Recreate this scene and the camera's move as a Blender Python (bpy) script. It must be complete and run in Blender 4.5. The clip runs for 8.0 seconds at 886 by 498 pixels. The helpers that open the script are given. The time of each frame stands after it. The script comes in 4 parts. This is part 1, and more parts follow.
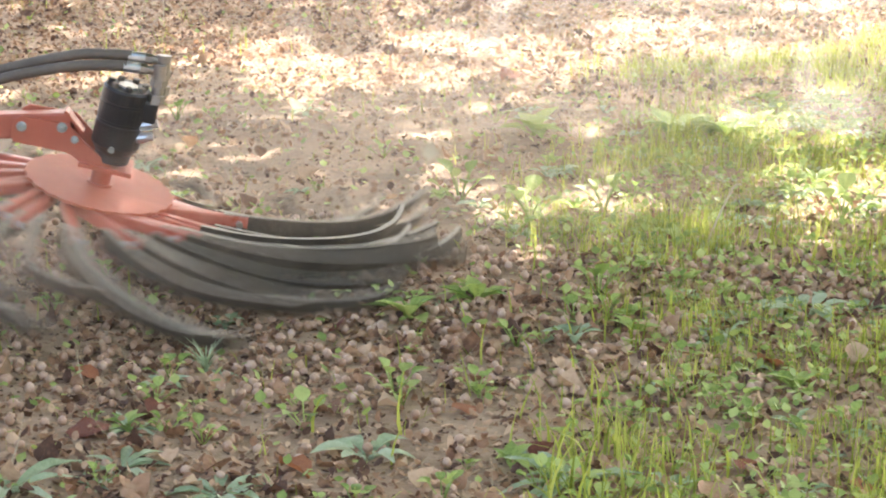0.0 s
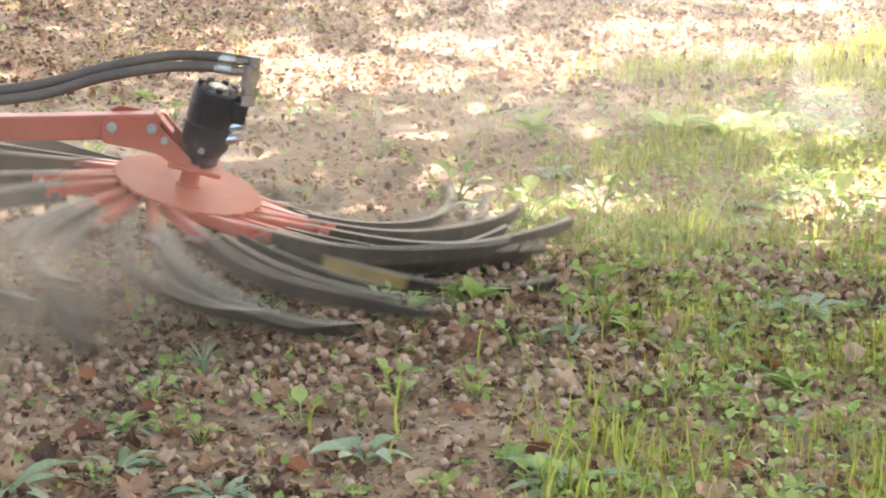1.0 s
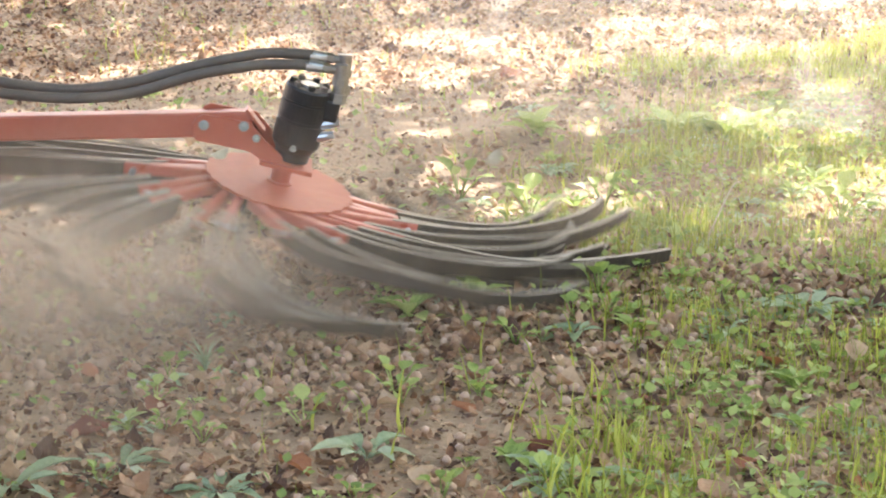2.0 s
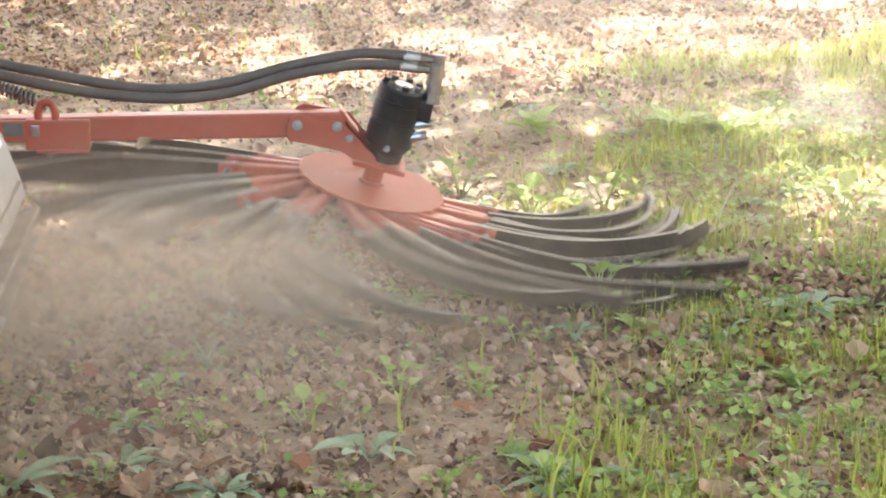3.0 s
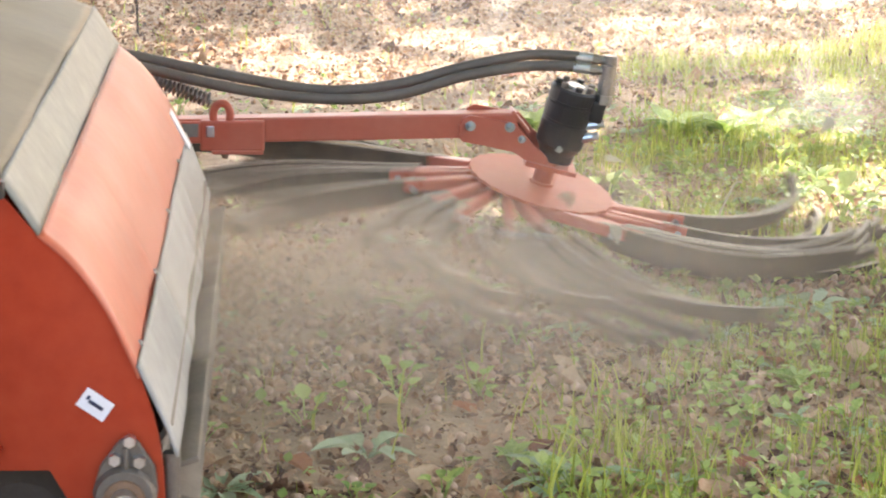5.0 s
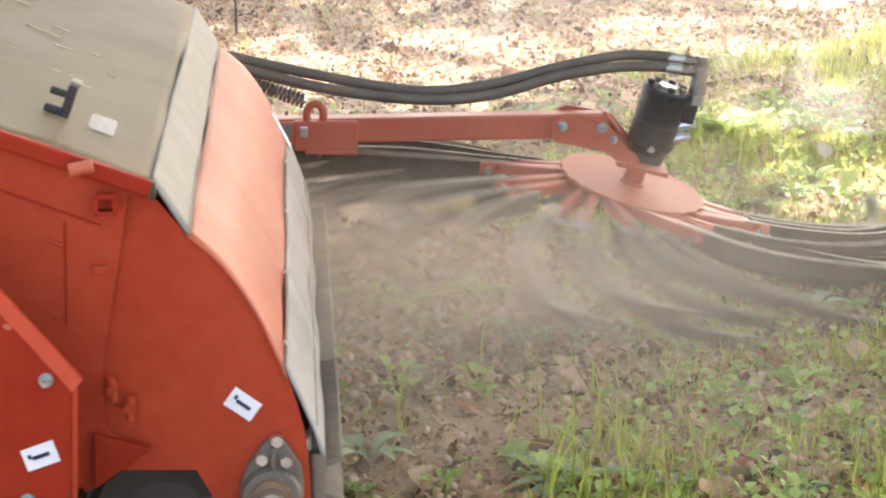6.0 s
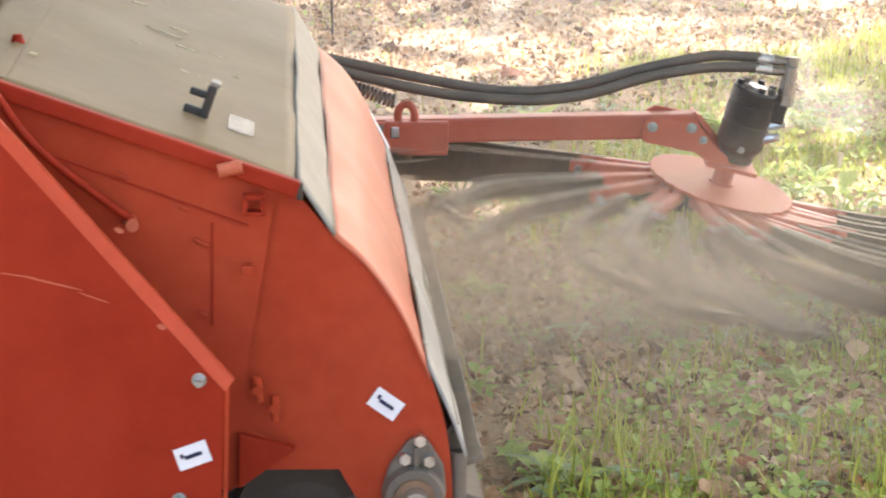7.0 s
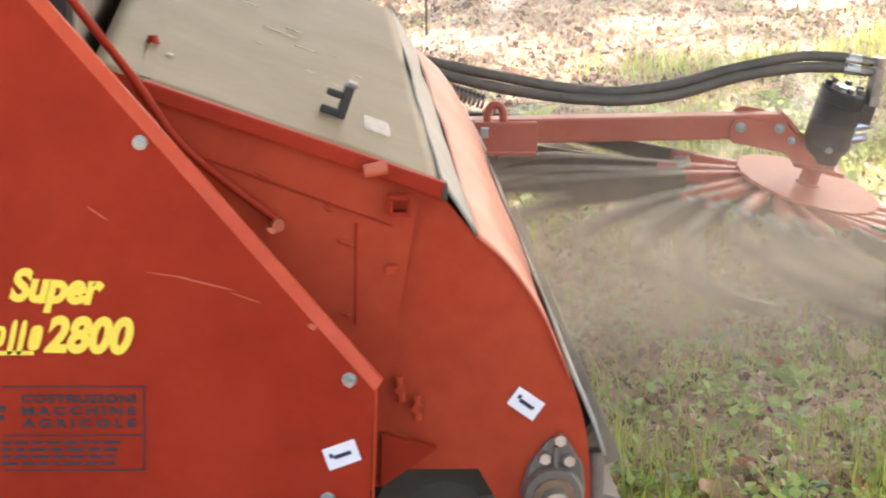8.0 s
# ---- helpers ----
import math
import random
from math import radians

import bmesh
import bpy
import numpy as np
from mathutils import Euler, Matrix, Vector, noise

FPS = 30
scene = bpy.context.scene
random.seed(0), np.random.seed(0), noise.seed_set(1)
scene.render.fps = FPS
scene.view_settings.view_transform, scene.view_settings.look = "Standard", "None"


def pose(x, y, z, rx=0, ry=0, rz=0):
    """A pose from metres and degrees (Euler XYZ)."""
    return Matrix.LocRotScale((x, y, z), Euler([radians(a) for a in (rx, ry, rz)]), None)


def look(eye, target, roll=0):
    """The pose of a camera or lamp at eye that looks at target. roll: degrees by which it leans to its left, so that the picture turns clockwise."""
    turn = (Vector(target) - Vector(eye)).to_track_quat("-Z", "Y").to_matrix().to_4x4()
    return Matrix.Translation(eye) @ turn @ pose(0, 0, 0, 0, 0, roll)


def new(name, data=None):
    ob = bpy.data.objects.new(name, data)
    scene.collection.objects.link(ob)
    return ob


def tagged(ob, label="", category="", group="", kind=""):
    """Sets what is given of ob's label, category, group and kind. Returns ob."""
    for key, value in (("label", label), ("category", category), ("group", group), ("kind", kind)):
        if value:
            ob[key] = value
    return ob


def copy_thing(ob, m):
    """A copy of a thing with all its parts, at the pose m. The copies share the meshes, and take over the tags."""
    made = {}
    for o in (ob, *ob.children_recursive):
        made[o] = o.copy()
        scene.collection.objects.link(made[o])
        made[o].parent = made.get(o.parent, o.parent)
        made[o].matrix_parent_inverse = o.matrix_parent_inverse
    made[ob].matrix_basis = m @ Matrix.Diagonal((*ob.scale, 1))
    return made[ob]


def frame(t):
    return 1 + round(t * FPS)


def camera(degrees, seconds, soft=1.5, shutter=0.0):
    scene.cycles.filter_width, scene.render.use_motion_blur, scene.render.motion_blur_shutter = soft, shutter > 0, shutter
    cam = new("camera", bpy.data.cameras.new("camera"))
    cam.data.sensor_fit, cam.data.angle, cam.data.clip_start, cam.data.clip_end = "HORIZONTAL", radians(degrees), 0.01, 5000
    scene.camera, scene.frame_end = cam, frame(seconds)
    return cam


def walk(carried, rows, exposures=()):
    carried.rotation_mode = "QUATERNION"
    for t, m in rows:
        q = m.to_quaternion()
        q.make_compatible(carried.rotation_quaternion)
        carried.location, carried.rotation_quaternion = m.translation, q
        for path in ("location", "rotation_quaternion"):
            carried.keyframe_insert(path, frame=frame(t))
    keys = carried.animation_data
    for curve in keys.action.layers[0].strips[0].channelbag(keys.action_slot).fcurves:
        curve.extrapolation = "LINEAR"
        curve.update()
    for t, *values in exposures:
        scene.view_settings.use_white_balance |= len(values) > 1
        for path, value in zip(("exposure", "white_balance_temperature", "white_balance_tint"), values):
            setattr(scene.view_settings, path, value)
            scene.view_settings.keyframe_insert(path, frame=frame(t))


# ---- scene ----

# ---------------------------------------------------------------- camera
EYE = Vector((0.0, 0.0, 1.19))
cam = camera(19.77, 8.0, soft=2.0, shutter=0.5)


def aim(yaw, pitch, roll=0.926):
    a, b = radians(yaw), radians(pitch)
    way = Vector((math.sin(a) * math.cos(b), math.cos(a) * math.cos(b), -math.sin(b)))
    return look(EYE, EYE + way * 5.0, roll)


walk(cam, [
    (0.0, aim(3.714, 13.082)),
    (0.5, aim(3.765, 13.082)),
    (1.0, aim(3.777, 13.069)),
    (1.5, aim(3.765, 13.088)),
    (1.8, aim(3.740, 13.115)),
    (2.3, aim(3.705, 13.133)),
    (3.0, aim(3.701, 13.133)),
    (8.0, aim(3.701, 13.133)),
], exposures=[(0.0, 2.68, 6700, 14), (8.0, 2.68, 6700, 14)])

# ---------------------------------------------------------------- light
SUN = Vector((0.42, 0.72, 0.92)).normalized()
world = bpy.data.worlds.new("sky")
scene.world = world
world.use_nodes = True
sky = world.node_tree.nodes.new("ShaderNodeTexSky")
sky.sky_type = "NISHITA"
sky.sun_disc = False
sky.sun_elevation = math.asin(SUN.z)
sky.sun_rotation = math.atan2(SUN.x, SUN.y)
sky.dust_density = 5.0
sky.ozone_density = 0.5
back = world.node_tree.nodes["Background"]
back.inputs["Strength"].default_value = 0.15
world.node_tree.links.new(sky.outputs["Color"], back.inputs["Color"])

lamp = bpy.data.lights.new("sun", "SUN")
lamp.energy, lamp.angle, lamp.color = 3.5, radians(0.6), (1.0, 0.96, 0.91)
sun = new("sun", lamp)
sun.matrix_world = look(SUN * 30, (0, 0, 0))


# ---------------------------------------------------------------- materials
def material(name, colors, scale=8.0, rough=0.6, metal=0.0, bump=0.0, bump_scale=60.0,
             translucent=0.0, island=0.0, rand=0.0, dust=0.0, coat=0.0, rough_vary=0.15, spec=0.5):
    """A surface whose colour wanders between the given ones at two scales, with fine relief."""
    m = bpy.data.materials.new(name)
    m.use_nodes = True
    nt = m.node_tree
    n, l = nt.nodes, nt.links
    bs = n["Principled BSDF"]
    tc = n.new("ShaderNodeTexCoord")
    n1 = n.new("ShaderNodeTexNoise")
    n1.inputs["Scale"].default_value, n1.inputs["Detail"].default_value = scale, 6.0
    n1.inputs["Roughness"].default_value = 0.65
    l.new(tc.outputs["Object"], n1.inputs["Vector"])
    n2 = n.new("ShaderNodeTexNoise")
    n2.inputs["Scale"].default_value, n2.inputs["Detail"].default_value = scale * 9, 4.0
    l.new(tc.outputs["Object"], n2.inputs["Vector"])
    mixf = n.new("ShaderNodeMath")
    mixf.operation = "MULTIPLY_ADD"
    l.new(n2.outputs["Fac"], mixf.inputs[0])
    mixf.inputs[1].default_value = 0.35
    l.new(n1.outputs["Fac"], mixf.inputs[2])
    last = mixf.outputs[0]
    off = -0.175
    for amount, node, sock in ((island, "ShaderNodeNewGeometry", "Random Per Island"), (rand, "ShaderNodeObjectInfo", "Random")):
        if amount:
            g = n.new(node)
            a = n.new("ShaderNodeMath")
            a.operation = "MULTIPLY_ADD"
            l.new(g.outputs[sock], a.inputs[0])
            a.inputs[1].default_value = amount
            l.new(last, a.inputs[2])
            last = a.outputs[0]
            off -= amount / 2
    a = n.new("ShaderNodeMath")
    a.operation = "ADD"
    l.new(last, a.inputs[0])
    a.inputs[1].default_value = off
    ramp = n.new("ShaderNodeValToRGB")
    l.new(a.outputs[0], ramp.inputs["Fac"])
    els = ramp.color_ramp.elements
    lo, hi = (0.15, 0.85) if (island or rand) else (0.3, 0.7)
    k = len(colors)
    while len(els) < k:
        els.new(0.5)
    for i, c in enumerate(colors):
        els[i].position = lo + (hi - lo) * i / max(1, k - 1)
        els[i].color = (*c, 1)
    col = ramp.outputs["Color"]
    if dust:
        n3 = n.new("ShaderNodeTexNoise")
        n3.inputs["Scale"].default_value, n3.inputs["Detail"].default_value = 5.0, 8.0
        n3.inputs["Roughness"].default_value = 0.7
        l.new(tc.outputs["Object"], n3.inputs["Vector"])
        r3 = n.new("ShaderNodeMapRange")
        l.new(n3.outputs["Fac"], r3.inputs["Value"])
        r3.inputs["From Min"].default_value, r3.inputs["From Max"].default_value = 0.35, 0.7
        r3.inputs["To Min"].default_value, r3.inputs["To Max"].default_value = dust * 0.6, min(1.0, dust * 1.4)
        mx = n.new("ShaderNodeMix")
        mx.data_type = "RGBA"
        l.new(r3.outputs["Result"], mx.inputs["Factor"])
        l.new(col, mx.inputs[6])
        mx.inputs[7].default_value = (0.40, 0.31, 0.22, 1)
        col = mx.outputs[2]
    l.new(col, bs.inputs["Base Color"])
    bs.inputs["Metallic"].default_value = metal
    bs.inputs["Coat Weight"].default_value = coat
    bs.inputs["Specular IOR Level"].default_value = spec
    rr = n.new("ShaderNodeMapRange")
    l.new(n1.outputs["Fac"], rr.inputs["Value"])
    rr.inputs["To Min"].default_value, rr.inputs["To Max"].default_value = max(0.05, rough - rough_vary), min(1.0, rough + rough_vary)
    l.new(rr.outputs["Result"], bs.inputs["Roughness"])
    if bump:
        nb = n.new("ShaderNodeTexNoise")
        nb.inputs["Scale"].default_value, nb.inputs["Detail"].default_value = bump_scale, 6.0
        l.new(tc.outputs["Object"], nb.inputs["Vector"])
        b = n.new("ShaderNodeBump")
        b.inputs["Strength"].default_value, b.inputs["Distance"].default_value = bump, 0.01
        l.new(nb.outputs["Fac"], b.inputs["Height"])
        l.new(b.outputs["Normal"], bs.inputs["Normal"])
    if translucent:
        tr = n.new("ShaderNodeBsdfTranslucent")
        l.new(col, tr.inputs["Color"])
        ms = n.new("ShaderNodeMixShader")
        ms.inputs[0].default_value = translucent
        l.new(bs.outputs[0], ms.inputs[1])
        l.new(tr.outputs[0], ms.inputs[2])
        l.new(ms.outputs[0], n["Material Output"].inputs["Surface"])
    return m


SOIL = material("soil", [(0.21, 0.145, 0.088), (0.34, 0.235, 0.145), (0.44, 0.32, 0.205)], 3.0, 0.95, bump=0.9, bump_scale=90)
LITTER = material("dead_leaf", [(0.10, 0.05, 0.03), (0.28, 0.15, 0.08), (0.43, 0.26, 0.15), (0.58, 0.41, 0.26)], 14, 0.7, island=0.85, translucent=0.25, bump=0.4, bump_scale=150)
RUSSET = material("russet_leaf", [(0.16, 0.05, 0.03), (0.30, 0.10, 0.05), (0.42, 0.17, 0.07)], 14, 0.7, rand=0.6, translucent=0.25, bump=0.4, bump_scale=150)
CRUMB = material("crumb", [(0.07, 0.042, 0.024), (0.18, 0.11, 0.062), (0.32, 0.22, 0.135)], 20, 0.9, island=0.8)
NUT = material("nut_shell", [(0.28, 0.15, 0.08), (0.44, 0.275, 0.17), (0.60, 0.43, 0.31)], 30, 0.42, island=0.5, rand=0.35)
GRASS = material("grass", [(0.20, 0.25, 0.035), (0.37, 0.42, 0.07), (0.52, 0.55, 0.13)], 5, 0.5, island=0.7, translucent=0.6)
WEED = material("weed_leaf", [(0.20, 0.30, 0.07), (0.34, 0.45, 0.12), (0.47, 0.56, 0.19)], 12, 0.5, rand=0.7, translucent=0.45, bump=0.2, bump_scale=120)
WEED_BITS = material("low_weed_leaf", [(0.20, 0.29, 0.07), (0.34, 0.44, 0.12), (0.48, 0.55, 0.20)], 12, 0.5, island=0.7, translucent=0.45)
SAGE = material("sage_leaf", [(0.26, 0.35, 0.19), (0.39, 0.49, 0.29), (0.52, 0.60, 0.40)], 12, 0.5, rand=0.6, translucent=0.4, bump=0.2, bump_scale=120)
STRAW = material("straw", [(0.40, 0.33, 0.20), (0.58, 0.52, 0.36)], 20, 0.7, island=0.5)
BARK = material("bark", [(0.09, 0.07, 0.055), (0.20, 0.16, 0.13)], 9, 0.9, bump=0.8, bump_scale=40)
CROWN = material("hazel_leaf", [(0.08, 0.12, 0.03), (0.14, 0.20, 0.05), (0.24, 0.26, 0.07)], 5, 0.55, island=0.6, translucent=0.5)
RED = material("red_paint", [(0.235, 0.014, 0.003), (0.29, 0.020, 0.005), (0.33, 0.027, 0.008)], 3.5, 0.5, bump=0.04, bump_scale=300, dust=0.012, spec=0.14)
RED_SIDE = material("side_plate_red_paint", [(0.32, 0.026, 0.006), (0.38, 0.038, 0.010), (0.42, 0.052, 0.015)], 3.5, 0.5, bump=0.04, bump_scale=300, dust=0.04, spec=0.14)
RED_DUSTY = material("dusty_red_paint", [(0.40, 0.055, 0.018), (0.48, 0.08, 0.03), (0.52, 0.105, 0.045)], 4.0, 0.45, bump=0.06, bump_scale=25, dust=0.16, spec=0.3)
ROTOR_RED = material("rotor_red_paint", [(0.46, 0.05, 0.02), (0.54, 0.085, 0.04), (0.58, 0.14, 0.08)], 14, 0.30, bump=0.06, bump_scale=120, dust=0.10, spec=0.8)
RED_ARM = material("arm_red_paint", [(0.44, 0.052, 0.017), (0.52, 0.078, 0.028)], 8, 0.42, bump=0.04, bump_scale=200, dust=0.2)
BEIGE = material("beige_sheet", [(0.125, 0.084, 0.042), (0.155, 0.108, 0.056), (0.19, 0.135, 0.074)], 2.5, 0.5, bump=0.05, bump_scale=8, dust=0.2, spec=0.2)
GREY_SHEET = material("grey_sheet", [(0.13, 0.135, 0.12), (0.19, 0.195, 0.175), (0.26, 0.26, 0.235)], 5, 0.5, bump=0.1, bump_scale=12, dust=0.12, spec=0.3)
FLAP = material("grey_rubber", [(0.22, 0.215, 0.20), (0.29, 0.285, 0.265), (0.36, 0.35, 0.33)], 4, 0.6, bump=0.15, bump_scale=14, dust=0.1)
BLACK = material("black_paint", [(0.010, 0.010, 0.011), (0.022, 0.021, 0.020)], 18, 0.42, bump=0.08, bump_scale=120, dust=0.05)
RUBBER = material("black_rubber", [(0.03, 0.028, 0.025), (0.06, 0.055, 0.05)], 18, 0.65, bump=0.15, bump_scale=160, dust=0.3)
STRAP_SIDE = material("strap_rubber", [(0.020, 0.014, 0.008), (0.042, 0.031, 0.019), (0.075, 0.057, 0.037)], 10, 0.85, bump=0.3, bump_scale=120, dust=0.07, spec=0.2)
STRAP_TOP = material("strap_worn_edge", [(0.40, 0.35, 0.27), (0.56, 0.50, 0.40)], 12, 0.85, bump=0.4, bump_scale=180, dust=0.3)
STEEL = material("zinc_steel", [(0.50, 0.52, 0.53), (0.66, 0.68, 0.70)], 30, 0.32, 1.0, bump=0.05, bump_scale=150)
BOLT = material("zinc_bolt", [(0.26, 0.30, 0.29), (0.46, 0.50, 0.49)], 60, 0.35, 0.85, bump=0.1, bump_scale=200)
ZINC = material("dull_zinc", [(0.22, 0.21, 0.19), (0.36, 0.35, 0.32)], 30, 0.42, 0.9, bump=0.05, bump_scale=150, dust=0.15)
CAST = material("cast_iron", [(0.07, 0.065, 0.058), (0.15, 0.13, 0.11)], 25, 0.6, 0.4, bump=0.2, bump_scale=150, dust=0.2)
RUST = material("rusty_steel", [(0.14, 0.075, 0.04), (0.28, 0.17, 0.10)], 25, 0.7, 0.3, bump=0.3, bump_scale=150)
WHITE = material("white_label", [(0.72, 0.72, 0.74), (0.80, 0.80, 0.82)], 20, 0.4)
FILM = material("clear_film", [(0.55, 0.55, 0.55), (0.80, 0.80, 0.80)], 40, 0.25, bump=0.6, bump_scale=60)
FILM.node_tree.nodes["Principled BSDF"].inputs["Alpha"].default_value = 0.25
INK = material("dark_ink", [(0.012, 0.012, 0.02), (0.03, 0.03, 0.04)], 20, 0.5)
NAVY = material("navy_ink", [(0.01, 0.012, 0.04), (0.02, 0.025, 0.07)], 20, 0.5)
OCHRE = material("worn_ochre", [(0.26, 0.15, 0.03), (0.42, 0.27, 0.05)], 18, 0.7, dust=0.2)
YELLOW = material("yellow_vinyl", [(0.80, 0.60, 0.05), (0.88, 0.70, 0.09)], 12, 0.45)


# ---------------------------------------------------------------- mesh helpers
def part(name, bm, mat, parent=None, label="", smooth=False):
    me = bpy.data.meshes.new(name)
    bmesh.ops.recalc_face_normals(bm, faces=bm.faces)
    bm.to_mesh(me)
    bm.free()
    for m in (mat if isinstance(mat, (list, tuple)) else [mat]):
        me.materials.append(m)
    if smooth:
        me.polygons.foreach_set("use_smooth", [True] * len(me.polygons))
    ob = new(name, me)
    ob.parent = parent
    return tagged(ob, label)


def again(ob, m, parent=None):
    """Another part on the same mesh, placed by m in its parent's space."""
    o = new(ob.name.split(".")[0], ob.data)
    o.parent = parent if parent else ob.parent
    o.matrix_basis = m
    if "label" in ob:
        o["label"] = ob["label"]
    return o


def add_box(bm, c, s, bevel=0.0, m=None):
    before = set(bm.verts)
    bmesh.ops.create_cube(bm, size=1.0, matrix=(m or Matrix()) @ Matrix.Translation(c) @ Matrix.Diagonal((*s, 1)))
    if bevel:
        edges = [e for e in bm.edges if e.verts[0] not in before]
        bmesh.ops.bevel(bm, geom=edges, offset=bevel, segments=2, affect="EDGES", profile=0.6)


def box(c, s, bevel=0.0, m=None):
    bm = bmesh.new()
    add_box(bm, c, s, bevel, m)
    return bm


def add_cyl(bm, a, b, r, r2=None, seg=20):
    a, b = Vector(a), Vector(b)
    d = b - a
    m = Matrix.Translation((a + b) / 2) @ d.to_track_quat("Z", "Y").to_matrix().to_4x4()
    bmesh.ops.create_cone(bm, cap_ends=True, segments=seg, radius1=r, radius2=r if r2 is None else r2, depth=d.length, matrix=m)


def add_prism(bm, poly, y0, y1, bevel=0.0):
    """A plate: the outline (x, z) between two depths."""
    before = set(bm.verts)
    a = [bm.verts.new((x, y0, z)) for x, z in poly]
    b = [bm.verts.new((x, y1, z)) for x, z in poly]
    bm.faces.new(a)
    bm.faces.new(b[::-1])
    for i in range(len(poly)):
        j = (i + 1) % len(poly)
        bm.faces.new((a[j], a[i], b[i], b[j]))
    if bevel:
        edges = [e for e in bm.edges if e.verts[0] not in before]
        bmesh.ops.bevel(bm, geom=edges, offset=bevel, segments=1, affect="EDGES")


def prism(poly, y0, y1, bevel=0.0):
    bm = bmesh.new()
    add_prism(bm, poly, y0, y1, bevel)
    return bm


def spline(pts, n):
    """Catmull-Rom through the points, n steps a span."""
    p = [Vector(q) for q in pts]
    p = [p[0] * 2 - p[1]] + p + [p[-1] * 2 - p[-2]]
    out = []
    for i in range(1, len(p) - 2):
        for k in range(n):
            t = k / n
            a, b, c, d = p[i - 1:i + 3]
            out.append(0.5 * (2 * b + (c - a) * t + (2 * a - 5 * b + 4 * c - d) * t * t + (3 * b - a - 3 * c + d) * t ** 3))
    return out + [p[-2]]


def add_tube(bm, pts, r, seg=10, caps=True):
    pts = [Vector(p) for p in pts]
    rings = []
    up = Vector((0.13, 0.9, 0.3)).normalized()
    for i, p in enumerate(pts):
        d = (pts[min(i + 1, len(pts) - 1)] - pts[max(i - 1, 0)]).normalized()
        u = (up - d * up.dot(d)).normalized()
        w = d.cross(u)
        rr = r[i] if isinstance(r, (list, tuple)) else r
        rings.append([bm.verts.new(p + (u * math.cos(2 * math.pi * k / seg) + w * math.sin(2 * math.pi * k / seg)) * rr) for k in range(seg)])
    for a, b in zip(rings, rings[1:]):
        for k in range(seg):
            bm.faces.new((a[k], a[(k + 1) % seg], b[(k + 1) % seg], b[k]))
    if caps:
        bm.faces.new(rings[0][::-1])
        bm.faces.new(rings[-1])


def tube(pts, r, seg=10):
    bm = bmesh.new()
    add_tube(bm, pts, r, seg)
    return bm


def sheet(profile, y0, y1, thick, rows=40, dent=0.0, seed=0.0, wave=0.0, skew=0.0):
    """A bent sheet: the profile (x, z) drawn out in depth, with thickness and dents."""
    pts = [Vector((p[0], 0, p[1])) for p in profile]
    fine = spline(pts, 5)
    bm = bmesh.new()
    grids = []
    for side in (0, 1):
        grid = []
        for i, p in enumerate(fine):
            d = (fine[min(i + 1, len(fine) - 1)] - fine[max(i - 1, 0)]).normalized()
            nrm = Vector((-d.z, 0, d.x))
            if nrm.x + nrm.z < 0:
                nrm = -nrm
            row = []
            for j in range(rows + 1):
                y = y0 + (y1 - y0) * j / rows
                k = noise.noise(Vector((p.x * 7 + seed, y * 4, p.z * 7))) * dent + wave * math.sin(y * 17 + seed) * (i / len(fine)) ** 2
                q = p + nrm * (k - side * thick)
                row.append(bm.verts.new((q.x + skew * (j / rows - 0.5) * i / len(fine), y, q.z)))
            grid.append(row)
        grids.append(grid)
    n = len(fine)
    for g in grids:
        for i in range(n - 1):
            for j in range(rows):
                bm.faces.new((g[i][j], g[i + 1][j], g[i + 1][j + 1], g[i][j + 1]))
    a, b = grids
    for i in range(n - 1):
        for j in (0, rows):
            bm.faces.new((a[i][j], a[i + 1][j], b[i + 1][j], b[i][j]))
    for j in range(rows):
        for i in (0, n - 1):
            bm.faces.new((a[i][j], a[i][j + 1], b[i][j + 1], b[i][j]))
    return bm


def scatter(name, templates, pos, yaw, tilt, size, mat, label, category):
    """One object of kind stuff: many small pieces, each a turned and sized copy of a template (verts, faces)."""
    V, F, base = [], [], 0
    which = np.arange(len(pos)) % len(templates)
    for k, (tv, tf) in enumerate(templates):
        ids = np.where(which == k)[0]
        if not len(ids):
            continue
        tv = np.array(tv, float)
        cy, sy = np.cos(yaw[ids]), np.sin(yaw[ids])
        ct, st = np.cos(tilt[ids]), np.sin(tilt[ids])
        p = tv[None] * size[ids][:, None, None]
        y1 = p[..., 1] * ct[:, None] - p[..., 2] * st[:, None]
        z1 = p[..., 1] * st[:, None] + p[..., 2] * ct[:, None]
        x2 = p[..., 0] * cy[:, None] - y1 * sy[:, None]
        y2 = p[..., 0] * sy[:, None] + y1 * cy[:, None]
        q = np.stack([x2, y2, z1], -1) + pos[ids][:, None]
        V.append(q.reshape(-1, 3))
        for i in range(len(ids)):
            o = base + i * len(tv)
            F.extend([tuple(o + v for v in f) for f in tf])
        base += len(ids) * len(tv)
    me = bpy.data.meshes.new(name)
    me.from_pydata(np.concatenate(V).tolist(), [], F)
    me.materials.append(mat)
    me.polygons.foreach_set("use_smooth", [True] * len(me.polygons))
    ob = new(name, me)
    return tagged(ob, label, category, kind="stuff")


